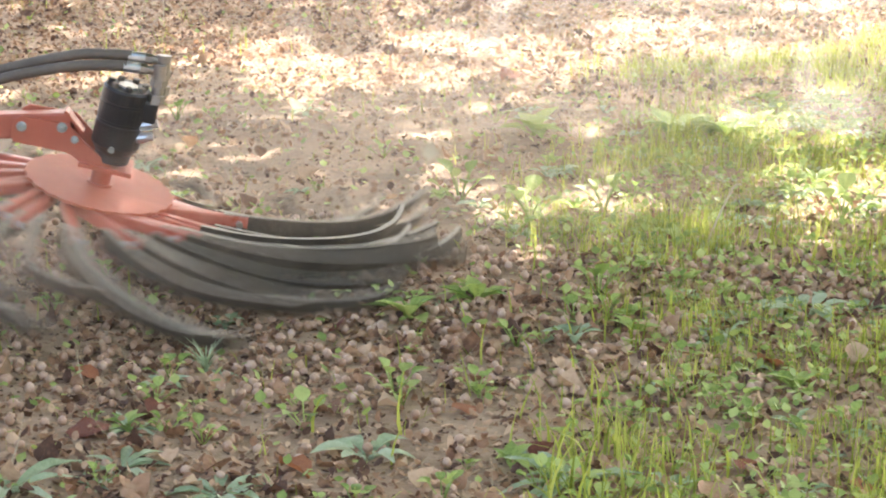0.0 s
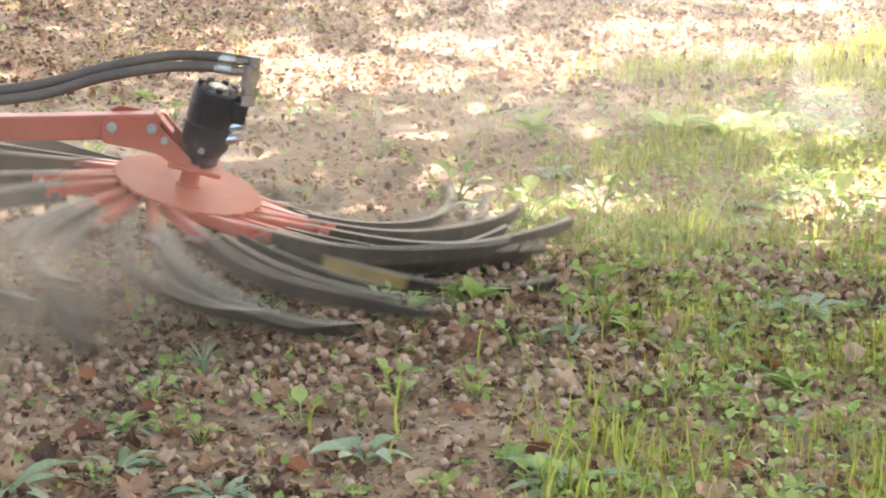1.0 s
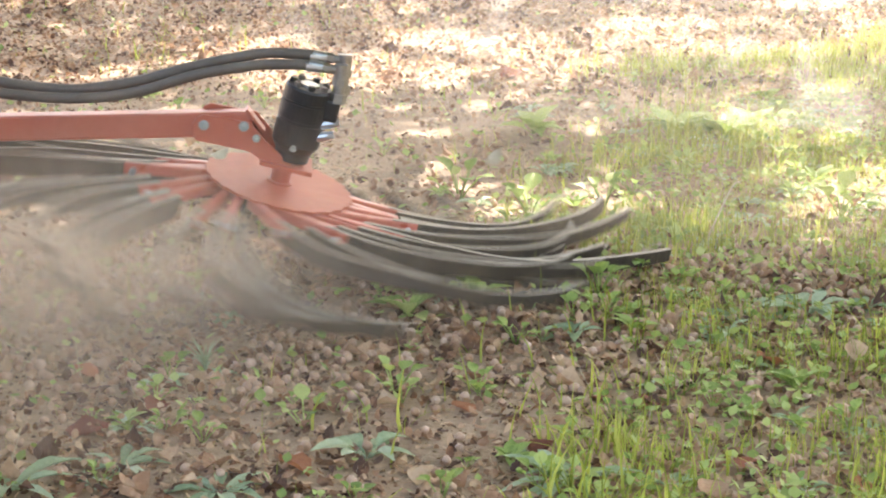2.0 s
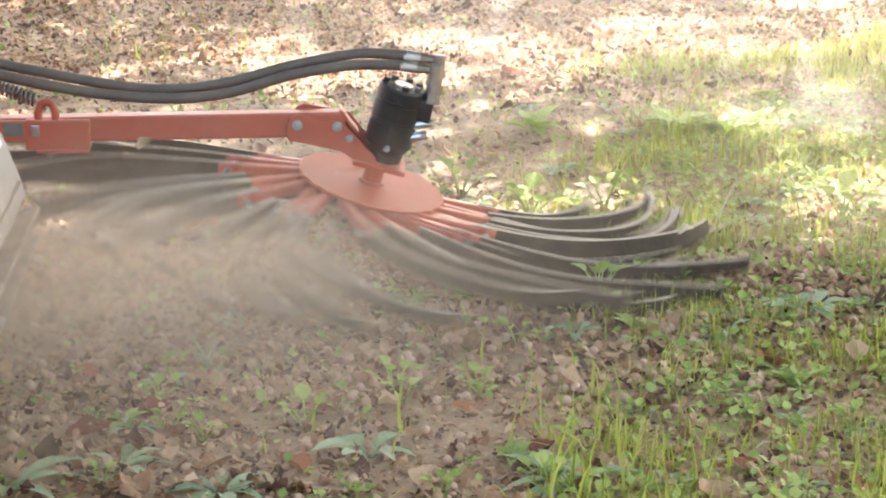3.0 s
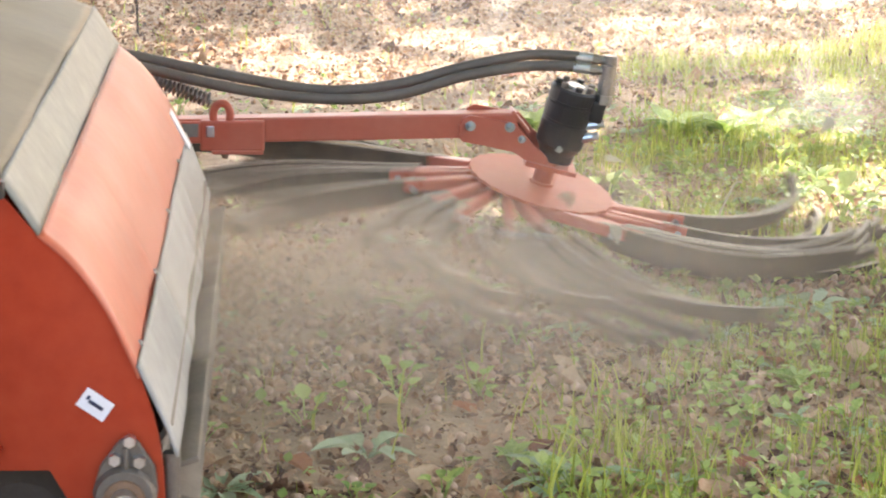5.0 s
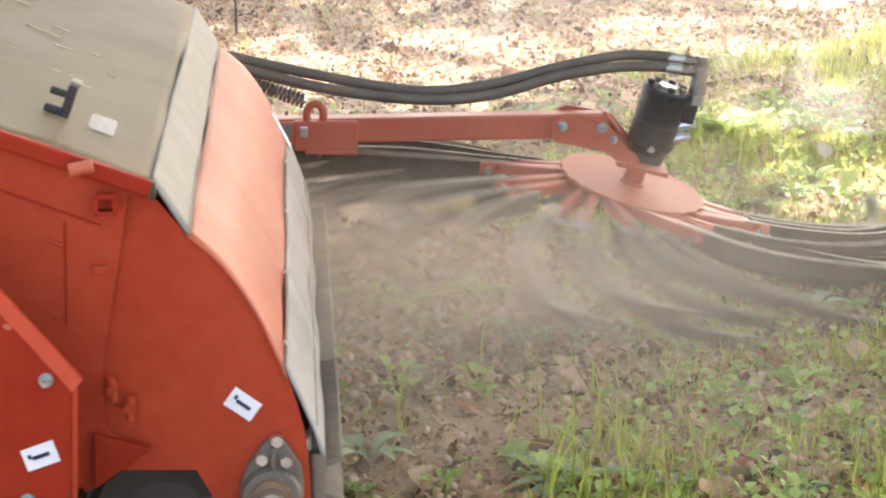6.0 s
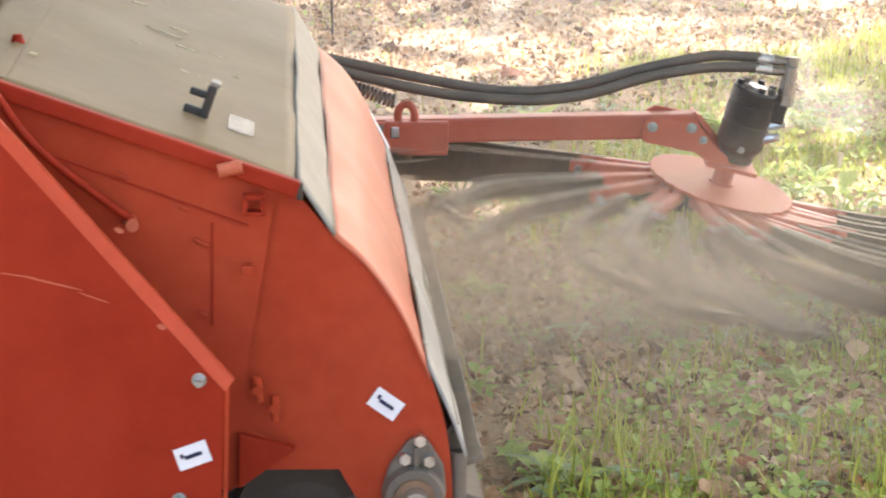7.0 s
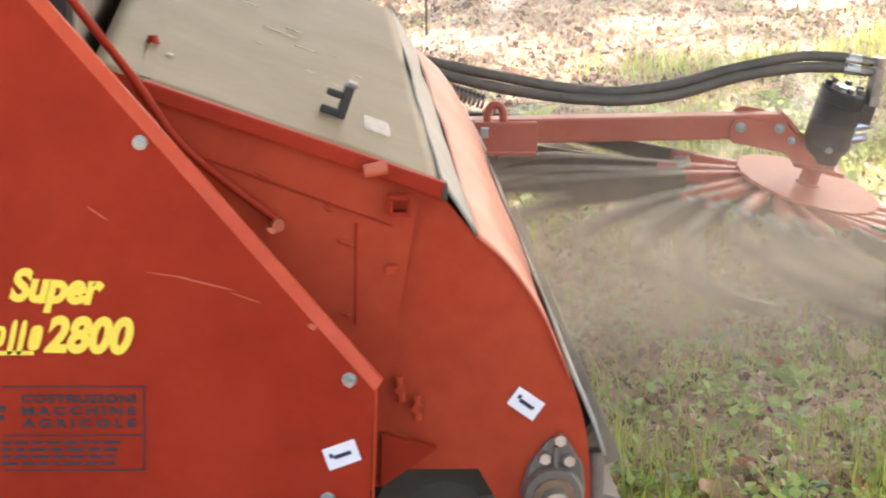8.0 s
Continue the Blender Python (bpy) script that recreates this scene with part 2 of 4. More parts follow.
def leaf_shape(widths, curl, bend, ripple=0.0, across=4, seed=0):
    """A leaf blade along +y, unit length: verts and faces."""
    rng = random.Random(seed)
    n = len(widths)
    verts, faces = [], []
    for i, w in enumerate(widths):
        t = i / (n - 1)
        for j in range(across + 1):
            s = 2 * j / across - 1
            z = curl * (s * s) * w - bend * t * t + ripple * rng.uniform(-1, 1) * abs(s)
            verts.append((s * w, t, z))
    for i in range(n - 1):
        for j in range(across):
            a = i * (across + 1) + j
            faces.append((a, a + 1, a + across + 2, a + across + 1))
    return verts, faces


def grass_shape(height, bend, width, seed):
    rng = random.Random(seed)
    verts, faces = [], []
    n = 4
    for i in range(n + 1):
        t = i / n
        w = width * (1 - t * 0.85) * (0.7 if i == 0 else 1)
        y, z = bend * t * t, height * (t - 0.25 * abs(bend) * t * t)
        verts += [(-w, y, z), (w, y + rng.uniform(-0.004, 0.004), z)]
    for i in range(n):
        a = 2 * i
        faces.append((a, a + 1, a + 3, a + 2))
    return verts, faces


# ---------------------------------------------------------------- ground
def ground_height(x, y):
    v = Vector((x, y, 0.0))
    return 0.014 * noise.noise(v * 1.1) + 0.007 * noise.noise(v * 4.3) + 0.004 * noise.noise(v * 13.0)


def build_ground():
    def axis(lo, hi, step, far):
        mid = list(np.arange(lo, hi + 1e-6, step))
        out, d, x = [], step, hi
        while x < far:
            d *= 1.5
            x += d
            out.append(x)
        inn, d, x = [], step, lo
        while x > -far:
            d *= 1.5
            x -= d
            inn.append(x)
        return inn[::-1] + mid + out
    xs, ys = axis(-1.7, 2.7, 0.02, 600), axis(3.0, 9.4, 0.02, 600)
    verts = []
    for y in ys:
        for x in xs:
            near = -2.5 < x < 3.5 and 2 < y < 11
            z = ground_height(x, y)
            if near:
                z += 0.0035 * noise.noise(Vector((x * 37, y * 37, 3.0)))
            verts.append((x, y, z))
    nx = len(xs)
    faces = [(j * nx + i, j * nx + i + 1, (j + 1) * nx + i + 1, (j + 1) * nx + i) for j in range(len(ys) - 1) for i in range(nx - 1)]
    me = bpy.data.meshes.new("ground")
    me.from_pydata(verts, [], faces)
    me.materials.append(SOIL)
    me.polygons.foreach_set("use_smooth", [True] * len(me.polygons))
    return tagged(new("ground", me), "dry brown orchard soil with crumbs and dust", "ground", kind="structure")


ground = build_ground()

# ---------------------------------------------------------------- hazel trees that shade the ground
LIT = [  # sunny gaps on the ground: x, y, half widths
    (-0.04, 7.56, 0.14, 0.46), (-0.18, 7.64, 0.08, 0.24), (0.09, 7.14, 0.10, 0.14), (0.25, 7.47, 0.11, 0.34), (0.48, 7.37, 0.10, 0.19),
    (0.79, 7.68, 0.22, 0.34), (0.57, 7.97, 0.23, 0.17), (1.22, 8.34, 0.25, 0.27), (1.33, 8.00, 0.14, 0.27), (1.08, 7.99, 0.09, 0.15),
    (1.62, 7.78, 0.14, 0.16), (1.90, 8.15, 0.10, 0.90), (1.91, 8.93, 0.23, 0.21), (1.64, 8.46, 0.10, 0.11), (0.39, 8.75, 0.12, 0.09),
    (-0.43, 7.42, 0.05, 0.10), (-0.56, 7.16, 0.07, 0.09), (0.55, 5.45, 0.06, 0.09), (0.72, 5.59, 0.05, 0.12), (1.16, 6.46, 0.04, 0.12),
    (1.21, 5.55, 0.05, 0.12), (1.33, 6.27, 0.05, 0.10), (1.37, 5.74, 0.04, 0.30), (0.42, 5.76, 0.05, 0.08), (1.22, 5.94, 0.06, 0.10),
]


def sunny(x, y):
    for cx, cy, a, b in LIT:
        d = ((x - cx) / (a + 0.045)) ** 2 + ((y - cy) / (b + 0.07)) ** 2
        if d < 1 + 0.9 * noise.noise(Vector((x * 9, y * 6, 1.7))):
            return True
    return False


def hazel_tree(x, y, height, leaves):
    rng = random.Random(int(x * 100 + y * 10))
    tree = new("hazel_tree")
    tree.location = (x, y, ground_height(x, y) - 0.02)
    tagged(tree, "multi-stemmed hazel tree with green autumn leaves shading the orchard floor", "tree", "orchard trees")
    def branch(p, d, length, r, depth, bm):
        pts, radii = [p.copy()], [r]
        for i in range(5):
            d = (d + Vector((rng.uniform(-.16, .16), rng.uniform(-.16, .16), rng.uniform(-.02, .1)))).normalized()
            p = p + d * length / 5
            pts.append(p.copy())
            radii.append(r * (1 - 0.13 * (i + 1)))
        add_tube(bm, pts, radii, 7)
        if depth:
            for i in range(3):
                q = pts[rng.randint(2, 5)]
                dd = (d + Vector((rng.uniform(-1, 1), rng.uniform(-1, 1), rng.uniform(-.2, .5)))).normalized()
                branch(q, dd, length * 0.6, r * 0.45, depth - 1, bm)
    for k in range(4):
        a = k * 1.57 + rng.uniform(-.3, .3)
        bm = bmesh.new()
        branch(Vector((math.cos(a) * .08, math.sin(a) * .08, 0)), Vector((math.cos(a) * .35, math.sin(a) * .35, 1)).normalized(), height * 0.75, 0.05, 2, bm)
        part("stem", bm, BARK, tree, smooth=True)
    pos = np.array(leaves) - np.array(tree.location)
    n = len(pos)
    r = np.random.RandomState(len(leaves))
    shapes = [leaf_shape([0.05, .36, .48, .44, .26, .02], 0.25, 0.15, across=2, seed=s) for s in range(2)]
    crown = scatter("crown", shapes, pos, r.uniform(0, 6.28, n), r.uniform(-.7, .7, n), r.uniform(.09, .15, n), CROWN, "", "")
    crown.parent = tree
    return tree


def build_trees():
    rng = random.Random(5)
    spots = [(-1.9, 10.6), (1.4, 11.2), (4.6, 10.0), (4.4, 5.6), (-3.4, 6.2), (2.9, 14.0), (2.4, 0.8), (-2.4, -1.2)]
    bins = [[] for _ in spots]
    for n in range(41000):
        gx, gy = (rng.uniform(-3.2, 3.8), rng.uniform(-3.0, 11.0)) if n % 3 else (rng.uniform(-2.2, 0.3), rng.uniform(1.5, 4.8)) if n % 2 else (rng.uniform(0.2, 1.5), rng.uniform(2.9, 4.9))
        clump = noise.noise(Vector((gx * 1.7, gy * 1.3, 9.0))) + 0.5 * noise.noise(Vector((gx * 5, gy * 4, 2.0)))
        if sunny(gx, gy) or gy > 6.9 and clump < -0.42:
            continue
        if gy > 5.2 and gx > np.interp(gy, [5.0, 6.9], [0.7, 0.85]) and clump < -0.46:
            continue
        if gy < 2.2 and rng.random() < 0.6:
            continue
        h = rng.uniform(2.3, 4.4)
        p = Vector((gx, gy, 0)) + SUN * (h / SUN.z)
        k = min(range(len(spots)), key=lambda i: (spots[i][0] - p.x) ** 2 + (spots[i][1] - p.y) ** 2)
        bins[k].append(tuple(p))
    for s, b in zip(spots, bins):
        if len(b) > 10:
            hazel_tree(s[0], s[1], 4.6, b)


build_trees()

# ---------------------------------------------------------------- harvester
YO, YI, YF, YR = 2.872, 3.04, 4.60, 4.93
harvester = new("nut_harvester")
tagged(harvester, "dusty red nut harvester with beige hood and rotary sweeper", "harvester")


def put(name, bm, mat, label="", smooth=False, parent=None):
    return part(name, bm, mat, parent or harvester, label, smooth)


def hex_bolt(parent, x, y, z, r=0.0085, washer=True, way=(0, -1, 0), stub=True):
    d = Vector(way)
    c = Vector((x, y, z))
    bm = bmesh.new()
    if washer:
        add_cyl(bm, c, c + d * 0.002, r * 1.3, seg=18)
    add_cyl(bm, c, c + d * (0.011 if stub else 0.003), r, r * 0.93, 6)
    if stub:
        add_cyl(bm, c + d * 0.011, c + d * 0.022, r * 0.58, seg=10)
    return part("bolt", bm, BOLT, parent, "zinc-plated bolt")


def decal(parent, x, y, z, turn, w=0.040, h=0.027):
    m = Matrix.Translation((x, y, z)) @ Matrix.Rotation(radians(turn), 4, "Y")
    ob = part("sticker", box((0, 0, 0), (w, 0.0016, h), 0, m), WHITE, parent, "small white warning sticker with a dark mark")
    part("mark", box((0.001, -0.0016, 0), (w * 0.52, 0.0014, h * 0.17), 0, m), NAVY, ob)
    part("mark", box((-w * 0.3, -0.0016, h * 0.12), (w * 0.1, 0.0014, h * 0.2), 0, m), NAVY, ob)


def build_cover():
    """The outer side cover with its folded edge."""
    poly = [(-1.303, 0.10), (-1.303, 0.215), (-1.2985, 0.346), (-1.6925, 0.803), (-1.9055, 1.05), (-3.2, 1.05), (-3.2, 0.10)]
    cover = put("side_cover", prism(poly, YO, YO + 0.004, 0.0015), RED, "flat red painted side cover with a folded edge")
    bm = bmesh.new()
    for (a, b), w in (((poly[2], poly[4]), 0.0135), ((poly[0], poly[2]), 0.004)):
        a, b = Vector((a[0], 0, a[1])), Vector((b[0], 0, b[1]))
        d = (b - a).normalized()
        nrm = Vector((d.z, 0, -d.x))
        if nrm.x < 0:
            nrm = -nrm
        q = [a, b, b + nrm * w, a + nrm * w]
        v = [bm.verts.new((p.x, YO + dy, p.z)) for p, dy in zip(q, (0, 0, 0.020, 0.020))]
        u = [bm.verts.new((p.x, YO + dy, p.z)) for p, dy in zip(q, (0.004, 0.004, 0.03, 0.03))]
        bm.faces.new(v)
        bm.faces.new(u[::-1])
        for i in range(4):
            j = (i + 1) % 4
            bm.faces.new((v[j], v[i], u[i], u[j]))
    # lighter red than the cover: the fold's highlight is put into its colour
    part("folded_edge", bm, RED_SIDE, cover)
    for x, z in ((-1.57, 0.643), (-1.329, 0.361), (-1.353, 0.214), (-1.80, 0.86), (-2.2, 0.2)):
        hex_bolt(cover, x, YO, z, 0.0066, True)
    decal(cover, -1.337, YO - 0.0015, 0.269, -20)
    # scuffs in the paint
    for x, z, w, h, a in ((-1.50, 0.478, 0.08, 0.0022, 14), (-1.54, 0.487, 0.05, 0.0015, 8), (-1.45, 0.46, 0.04, 0.0015, 20), (-1.42, 0.54, 0.012, 0.006, 30), (-1.372, 0.425, 0.012, 0.007, 20), (-1.62, 0.56, 0.03, 0.002, 35)):
        m = Matrix.Translation((x, YO - 0.0006, z)) @ Matrix.Rotation(radians(a), 4, "Y")
        part("scuff", prism([(-w / 2, 0), (-w / 5, h / 2), (w / 3, h / 2), (w / 2, 0), (w / 6, -h / 2), (-w / 3, -h / 3)], -0.0004, 0.0004), RED_DUSTY, cover).matrix_basis = m
    # yellow lettering; the name in it is kept as plain slanted shapes
    def glyph(x, z, w, h, hollow):
        bm = bmesh.new()
        k = 18
        ring = []
        for rr in (1.0, 0.45):
            row = []
            for i in range(k):
                a = 2 * math.pi * i / k
                cx = math.copysign(abs(math.cos(a)) ** 0.6, math.cos(a)) * w / 2 * rr
                cz = math.copysign(abs(math.sin(a)) ** 0.6, math.sin(a)) * h / 2 * (rr if rr == 1 else 0.62)
                row.append(bm.verts.new((x + cx + cz * 0.22, YO - 0.002, z + cz)))
            ring.append(row)
        if hollow:
            for i in range(k):
                bm.faces.new((ring[0][i], ring[0][(i + 1) % k], ring[1][(i + 1) % k], ring[1][i]))
        else:
            bm.faces.new(ring[0])
            for v in ring[1]:
                bm.verts.remove(v)
        ext = bmesh.ops.extrude_face_region(bm, geom=bm.faces[:])
        bmesh.ops.translate(bm, verts=[v for v in ext["geom"] if isinstance(v, bmesh.types.BMVert)], vec=(0, 0.0014, 0))
        part("yellow_shape", bm, YELLOW, cover)
    for x, w, h, hol in ((-1.765, 0.02, 0.04, False), (-1.738, 0.021, 0.026, True), (-1.7195, 0.007, 0.042, False), (-1.7085, 0.007, 0.042, False), (-1.693, 0.015, 0.030, False)):
        glyph(x, 0.4125 - (x + 1.7) * 0.03, w, h, hol)
    part("yellow_shape", box((-1.725, YO - 0.0013, 0.394), (0.06, 0.0014, 0.005)), YELLOW, cover)
    # maker's plate: printed frame, three words, small print
    for c, s in (((-1.65, 0.353), (0.165, 0.0016)), ((-1.65, 0.251), (0.165, 0.0016)), ((-1.5685, 0.302), (0.0016, 0.102)), ((-1.65, 0.294), (0.165, 0.0014))):
        part("printed_line", box((c[0], YO - 0.0011, c[1]), (s[0], 0.001, s[1])), INK, cover)
    def lettering(word, x0, x1, z, height, mat, bold, slant, turn, gap=1.0):
        """A word from x0 to x1 on the cover, its capitals of that height."""
        cu = bpy.data.curves.new("lettering", "FONT")
        cu.body, cu.size, cu.extrude, cu.offset, cu.shear, cu.space_character = word, 1.0, 0.0004, bold, slant, gap
        cu.materials.append(mat)
        ob = new("lettering", cu)
        bpy.context.view_layer.update()
        lo, hi = Vector(ob.bound_box[0]), Vector(ob.bound_box[6])
        k = (x1 - x0) / (hi.x - lo.x)
        ob.parent = cover
        ob.matrix_basis = pose(x0, YO - 0.0016, z, 90, 0, 0) @ Matrix.Rotation(radians(turn), 4, "Z") @ Matrix.Diagonal((k, height / 0.70, 1, 1)) @ Matrix.Translation((-lo.x, 0, 0))
    lettering("Super", -1.722, -1.613, 0.4585, 0.036, YELLOW, 0.05, 0.25, -2.5)
    lettering("2800", -1.684, -1.580, 0.3975, 0.040, YELLOW, 0.05, 0.25, -1.5)
    for word, z, gap in (("COSTRUZIONI", 0.334, 1.1), ("MACCHINE", 0.319, 1.35), ("AGRICOLE", 0.304, 1.45)):
        lettering(word, -1.711, -1.578, z, 0.0098, INK, 0.035, 0.0, 0.0, gap)
    rng = random.Random(3)
    for z in (0.285, 0.2765, 0.268, 0.2595):
        x = -1.735
        while x < -1.60:
            w = rng.uniform(0.008, 0.022)
            part("print_bar", box((x + w / 2, YO - 0.0011, z), (w, 0.001, 0.0036)), INK, cover)
            x += w + 0.004
    for z, w in ((0.327, 0.02), (0.316, 0.016)):
        part("print_bar", box((-1.739, YO - 0.0011, z), (w, 0.001, 0.006)), INK, cover)


def build_side_plates():
    arc = [(-1.207, 0.540), (-1.168, 0.494), (-1.125, 0.455), (-1.085, 0.394), (-1.055, 0.335), (-1.032, 0.269), (-1.022, 0.217), (-1.018, 0.156), (-1.022, 0.10)]
    fine = [(p.x, p.z) for p in spline([Vector((x, 0, z)) for x, z in arc], 4)]
    poly = [(-1.242, 0.560)] + fine + [(-1.10, 0.09), (-1.135, 0.150), (-1.160, 0.196), (-1.255, 0.196), (-1.300, 0.165), (-1.30, 0.5)]
    front = put("front_side_plate", prism(poly, YI + 0.002, YI + 0.008, 0.001), RED_SIDE, "red rounded side plate over the pick-up drum")
    decal(front, -1.103, YI - 0.0005, 0.281, 35)
    # rear side plate, one step proud, with its flange
    poly = [(-1.577, 0.689), (-1.213, 0.565), (-1.213, 0.547), (-1.242, 0.547), (-1.258, 0.437), (-1.276, 0.336), (-1.272, 0.250), (-1.223, 0.226), (-1.286, 0.176), (-1.50, 0.176), (-2.2, 0.30), (-2.2, 0.90)]
    side = put("rear_side_plate", prism(poly, YI - 0.012, YI - 0.006, 0.001), RED_SIDE, "red welded side plate with folded top flange")
    d = Vector((-1.213 + 1.577, 0, 0.565 - 0.689)).normalized()
    ang = math.atan2(-d.z, d.x)
    m = Matrix.Translation((-1.395, YI - 0.016, 0.619)) @ Matrix.Rotation(ang, 4, "Y")
    part("flange", box((0, 0, 0), (0.385, 0.020, 0.021), 0.003, m), RED, side)
    part("end_cap", box((-1.211, YI - 0.014, 0.556), (0.008, 0.022, 0.022), 0.002), BLACK, side)
    # weld marks, lugs and pins
    bm = bmesh.new()
    for c, s in (((-1.266, 0.552), (0.026, 0.005)), ((-1.266, 0.532), (0.026, 0.005)), ((-1.277, 0.542), (0.005, 0.024)), ((-1.255, 0.542), (0.005, 0.024))):
        add_box(bm, (c[0], YI - 0.034, c[1]), (s[0], 0.024, s[1]), 0.001)
    part("socket", bm, RED, side, "square red socket")
    part("lug", box((-1.275, YI - 0.036, 0.462), (0.015, 0.018, 0.011), 0.002), RED_SIDE, side)
    bm = bmesh.new()
    add_cyl(bm, (-1.309, YI - 0.034, 0.583), (-1.281, YI - 0.034, 0.589), 0.0085, seg=14)
    part("hinge_pin", bm, RED_DUSTY, side, smooth=False)
    for x, z, a in ((-1.262, 0.308, 12), (-1.241, 0.284, 4)):
        bm = bmesh.new()
        dx = math.sin(radians(a)) * 0.014
        add_cyl(bm, (x + dx * 0.6, YI - 0.026, z - 0.016), (x - dx * 0.6, YI - 0.026, z + 0.016), 0.0055, seg=10)
        add_cyl(bm, (x, YI - 0.034, z), (x, YI - 0.006, z), 0.0065, seg=10)
        part("eye_pin", bm, RED_SIDE, side)
    for x, z, w in ((-1.33, 0.49, 0.02), (-1.43, 0.575, 0.022), (-1.35, 0.533, 0.012), (-1.33, 0.40, 0.012)):
        m = Matrix.Translation((x, YI - 0.0135, z)) @ Matrix.Rotation(radians(25), 4, "Y")
        part("weld_bead", box((0, 0, 0), (w, 0.006, 0.005), 0.002, m), RED_SIDE, side)
    m = Matrix.Translation((-1.40, YI - 0.0125, 0.557)) @ Matrix.Rotation(ang + 0.02, 4, "Y")
    part("seam", box((0, 0, 0), (0.27, 0.003, 0.003), 0.001, m), RED, side)
    part("seam", box((-1.317, YI - 0.0125, 0.45), (0.003, 0.003, 0.13), 0.001), RED, side)
    part("gusset", prism([(-1.285, 0.25), (-1.215, 0.232), (-1.285, 0.18)], YI - 0.03, YI - 0.013, 0.001), RED, side)
    # bent rod
    put("bent_rod", tube(spline([(-1.735, 2.99, 0.903), (-1.652, 2.99, 0.787), (-1.583, 2.99, 0.697), (-1.539, 2.99, 0.631), (-1.495, 3.0, 0.586), (-1.412, 3.01, 0.520)], 5), 0.0055, 10), RED, "bent red round bar", True)
    bm = bmesh.new()
    add_cyl(bm, (-1.416, 3.025, 0.518), (-1.412, 2.998, 0.517), 0.008, seg=12)
    put("rod_end", bm, RED_DUSTY)
    # far side plates
    poly = [(-2.2, 0.9), (-1.577, 0.689), (-1.212, 0.562)] + fine + [(-1.4, 0.10), (-2.2, 0.2)]
    put("far_side_plate", prism(poly, YF - 0.004, YF, 0.001), RED, "red far side plate")
    put("inner_wall", box((-1.75, 3.8, 0.40), (0.01, 1.5, 0.55)), RED, "red inner cross wall")


def build_hood():
    tan = put("hood_panel", sheet([(-1.635, 0.7085), (-1.53, 0.673), (-1.40, 0.629), (-1.30, 0.595), (-1.212, 0.565)], YI - 0.01, YF, 0.003, 36, 0.006, 2.0), BEIGE, "dusty beige sheet-metal hood panel", True)
    part("seam", sheet([(-1.580, 0.6925), (-1.574, 0.6905), (-1.566, 0.688)], YI + 0.01, YF - 0.02, 0.002, 12), BEIGE, tan)
    # black latch
    def on(x):
        return 0.7085 + (x + 1.635) * (0.565 - 0.7085) / (1.635 - 1.212)
    bm = bmesh.new()
    x, y, z = -1.338, 3.24, on(-1.338)
    m = Matrix.Translation((x, y, z)) @ Matrix.Rotation(radians(18.7), 4, "Y")
    add_box(bm, (0.004, 0, 0.022), (0.012, 0.03, 0.046), 0.003, m)
    add_box(bm, (-0.012, -0.006, 0.030), (0.022, 0.012, 0.010), 0.003, m)
    add_box(bm, (-0.012, -0.006, 0.006), (0.024, 0.012, 0.012), 0.003, m)
    latch = part("latch", bm, BLACK, tan, "black plastic latch bracket")
    part("latch_cap", box((0.006, 0, 0.047), (0.013, 0.03, 0.006), 0.002, m), ZINC, latch)
    m = Matrix.Translation((-1.285, 3.25, on(-1.285) + 0.0045)) @ Matrix.Rotation(radians(18.7), 4, "Y")
    part("clear_label", box((0, 0, 0), (0.034, 0.10, 0.0015), 0, m), FILM, tan, "crumpled clear plastic label")
    # pale flecks: streaky highlights put into the hood's colour, with some scratches
    for x, y, long, wide in ((-1.41, 3.80, 0.060, 0.010), (-1.374, 3.72, 0.035, 0.016), (-1.36, 3.52, 0.035, 0.010), (-1.328, 3.48, 0.028, 0.007), (-1.39, 3.87, 0.030, 0.014), (-1.33, 3.745, 0.020, 0.012), (-1.46, 4.00, 0.030, 0.012), (-1.44, 3.62, 0.018, 0.008), (-1.30, 3.62, 0.014, 0.010), (-1.553, 3.27, 0.008, 0.03)):
        m = Matrix.Translation((x, y, on(x) + 0.0032)) @ Matrix.Rotation(radians(18.7), 4, "Y") @ Matrix.Rotation(radians(-14), 4, "Z")
        bm = bmesh.new()
        top = [bm.verts.new(m @ Vector((a * long / 2, b * wide / 2, 0.0))) for a, b in ((-1, 0.1), (-0.5, 0.6), (0.1, 0.35), (0.7, 0.8), (1, 0.2), (0.55, -0.5), (0.0, -0.25), (-0.6, -0.7))]
        low = [bm.verts.new(v.co - Vector((0, 0, 0.002))) for v in top]
        bm.faces.new(top)
        bm.faces.new(low[::-1])
        for i in range(8):
            bm.faces.new((top[i], low[i], low[(i + 1) % 8], top[(i + 1) % 8]))
        part("scratch", bm, STRAW, tan)
    bm = bmesh.new()
    add_cyl(bm, (-1.577, 3.32, on(-1.577)), (-1.577, 3.32, on(-1.577) + 0.012), 0.010, 0.006, 12)
    part("knob", bm, RED, tan)
    put("rear_block", box((-1.70, 3.75, 0.72), (0.08, 1.3, 0.20), 0.01), BLACK, "black frame member behind the hood")
    # bent strip, front sheet and rubber flap
    put("grey_strip", sheet([(-1.212, 0.5655), (-1.196, 0.540), (-1.168, 0.496)], YI - 0.004, YF, 0.003, 36, 0.004, 5.0), GREY_SHEET, "worn grey bent sheet strip", True)
    front = put("front_sheet", sheet([(-1.168, 0.4985), (-1.125, 0.459), (-1.085, 0.398), (-1.055, 0.339), (-1.046, 0.316)], YI - 0.004, YF, 0.003, 44, 0.006, 8.0), RED_DUSTY, "dusty orange-red curved front sheet", True)
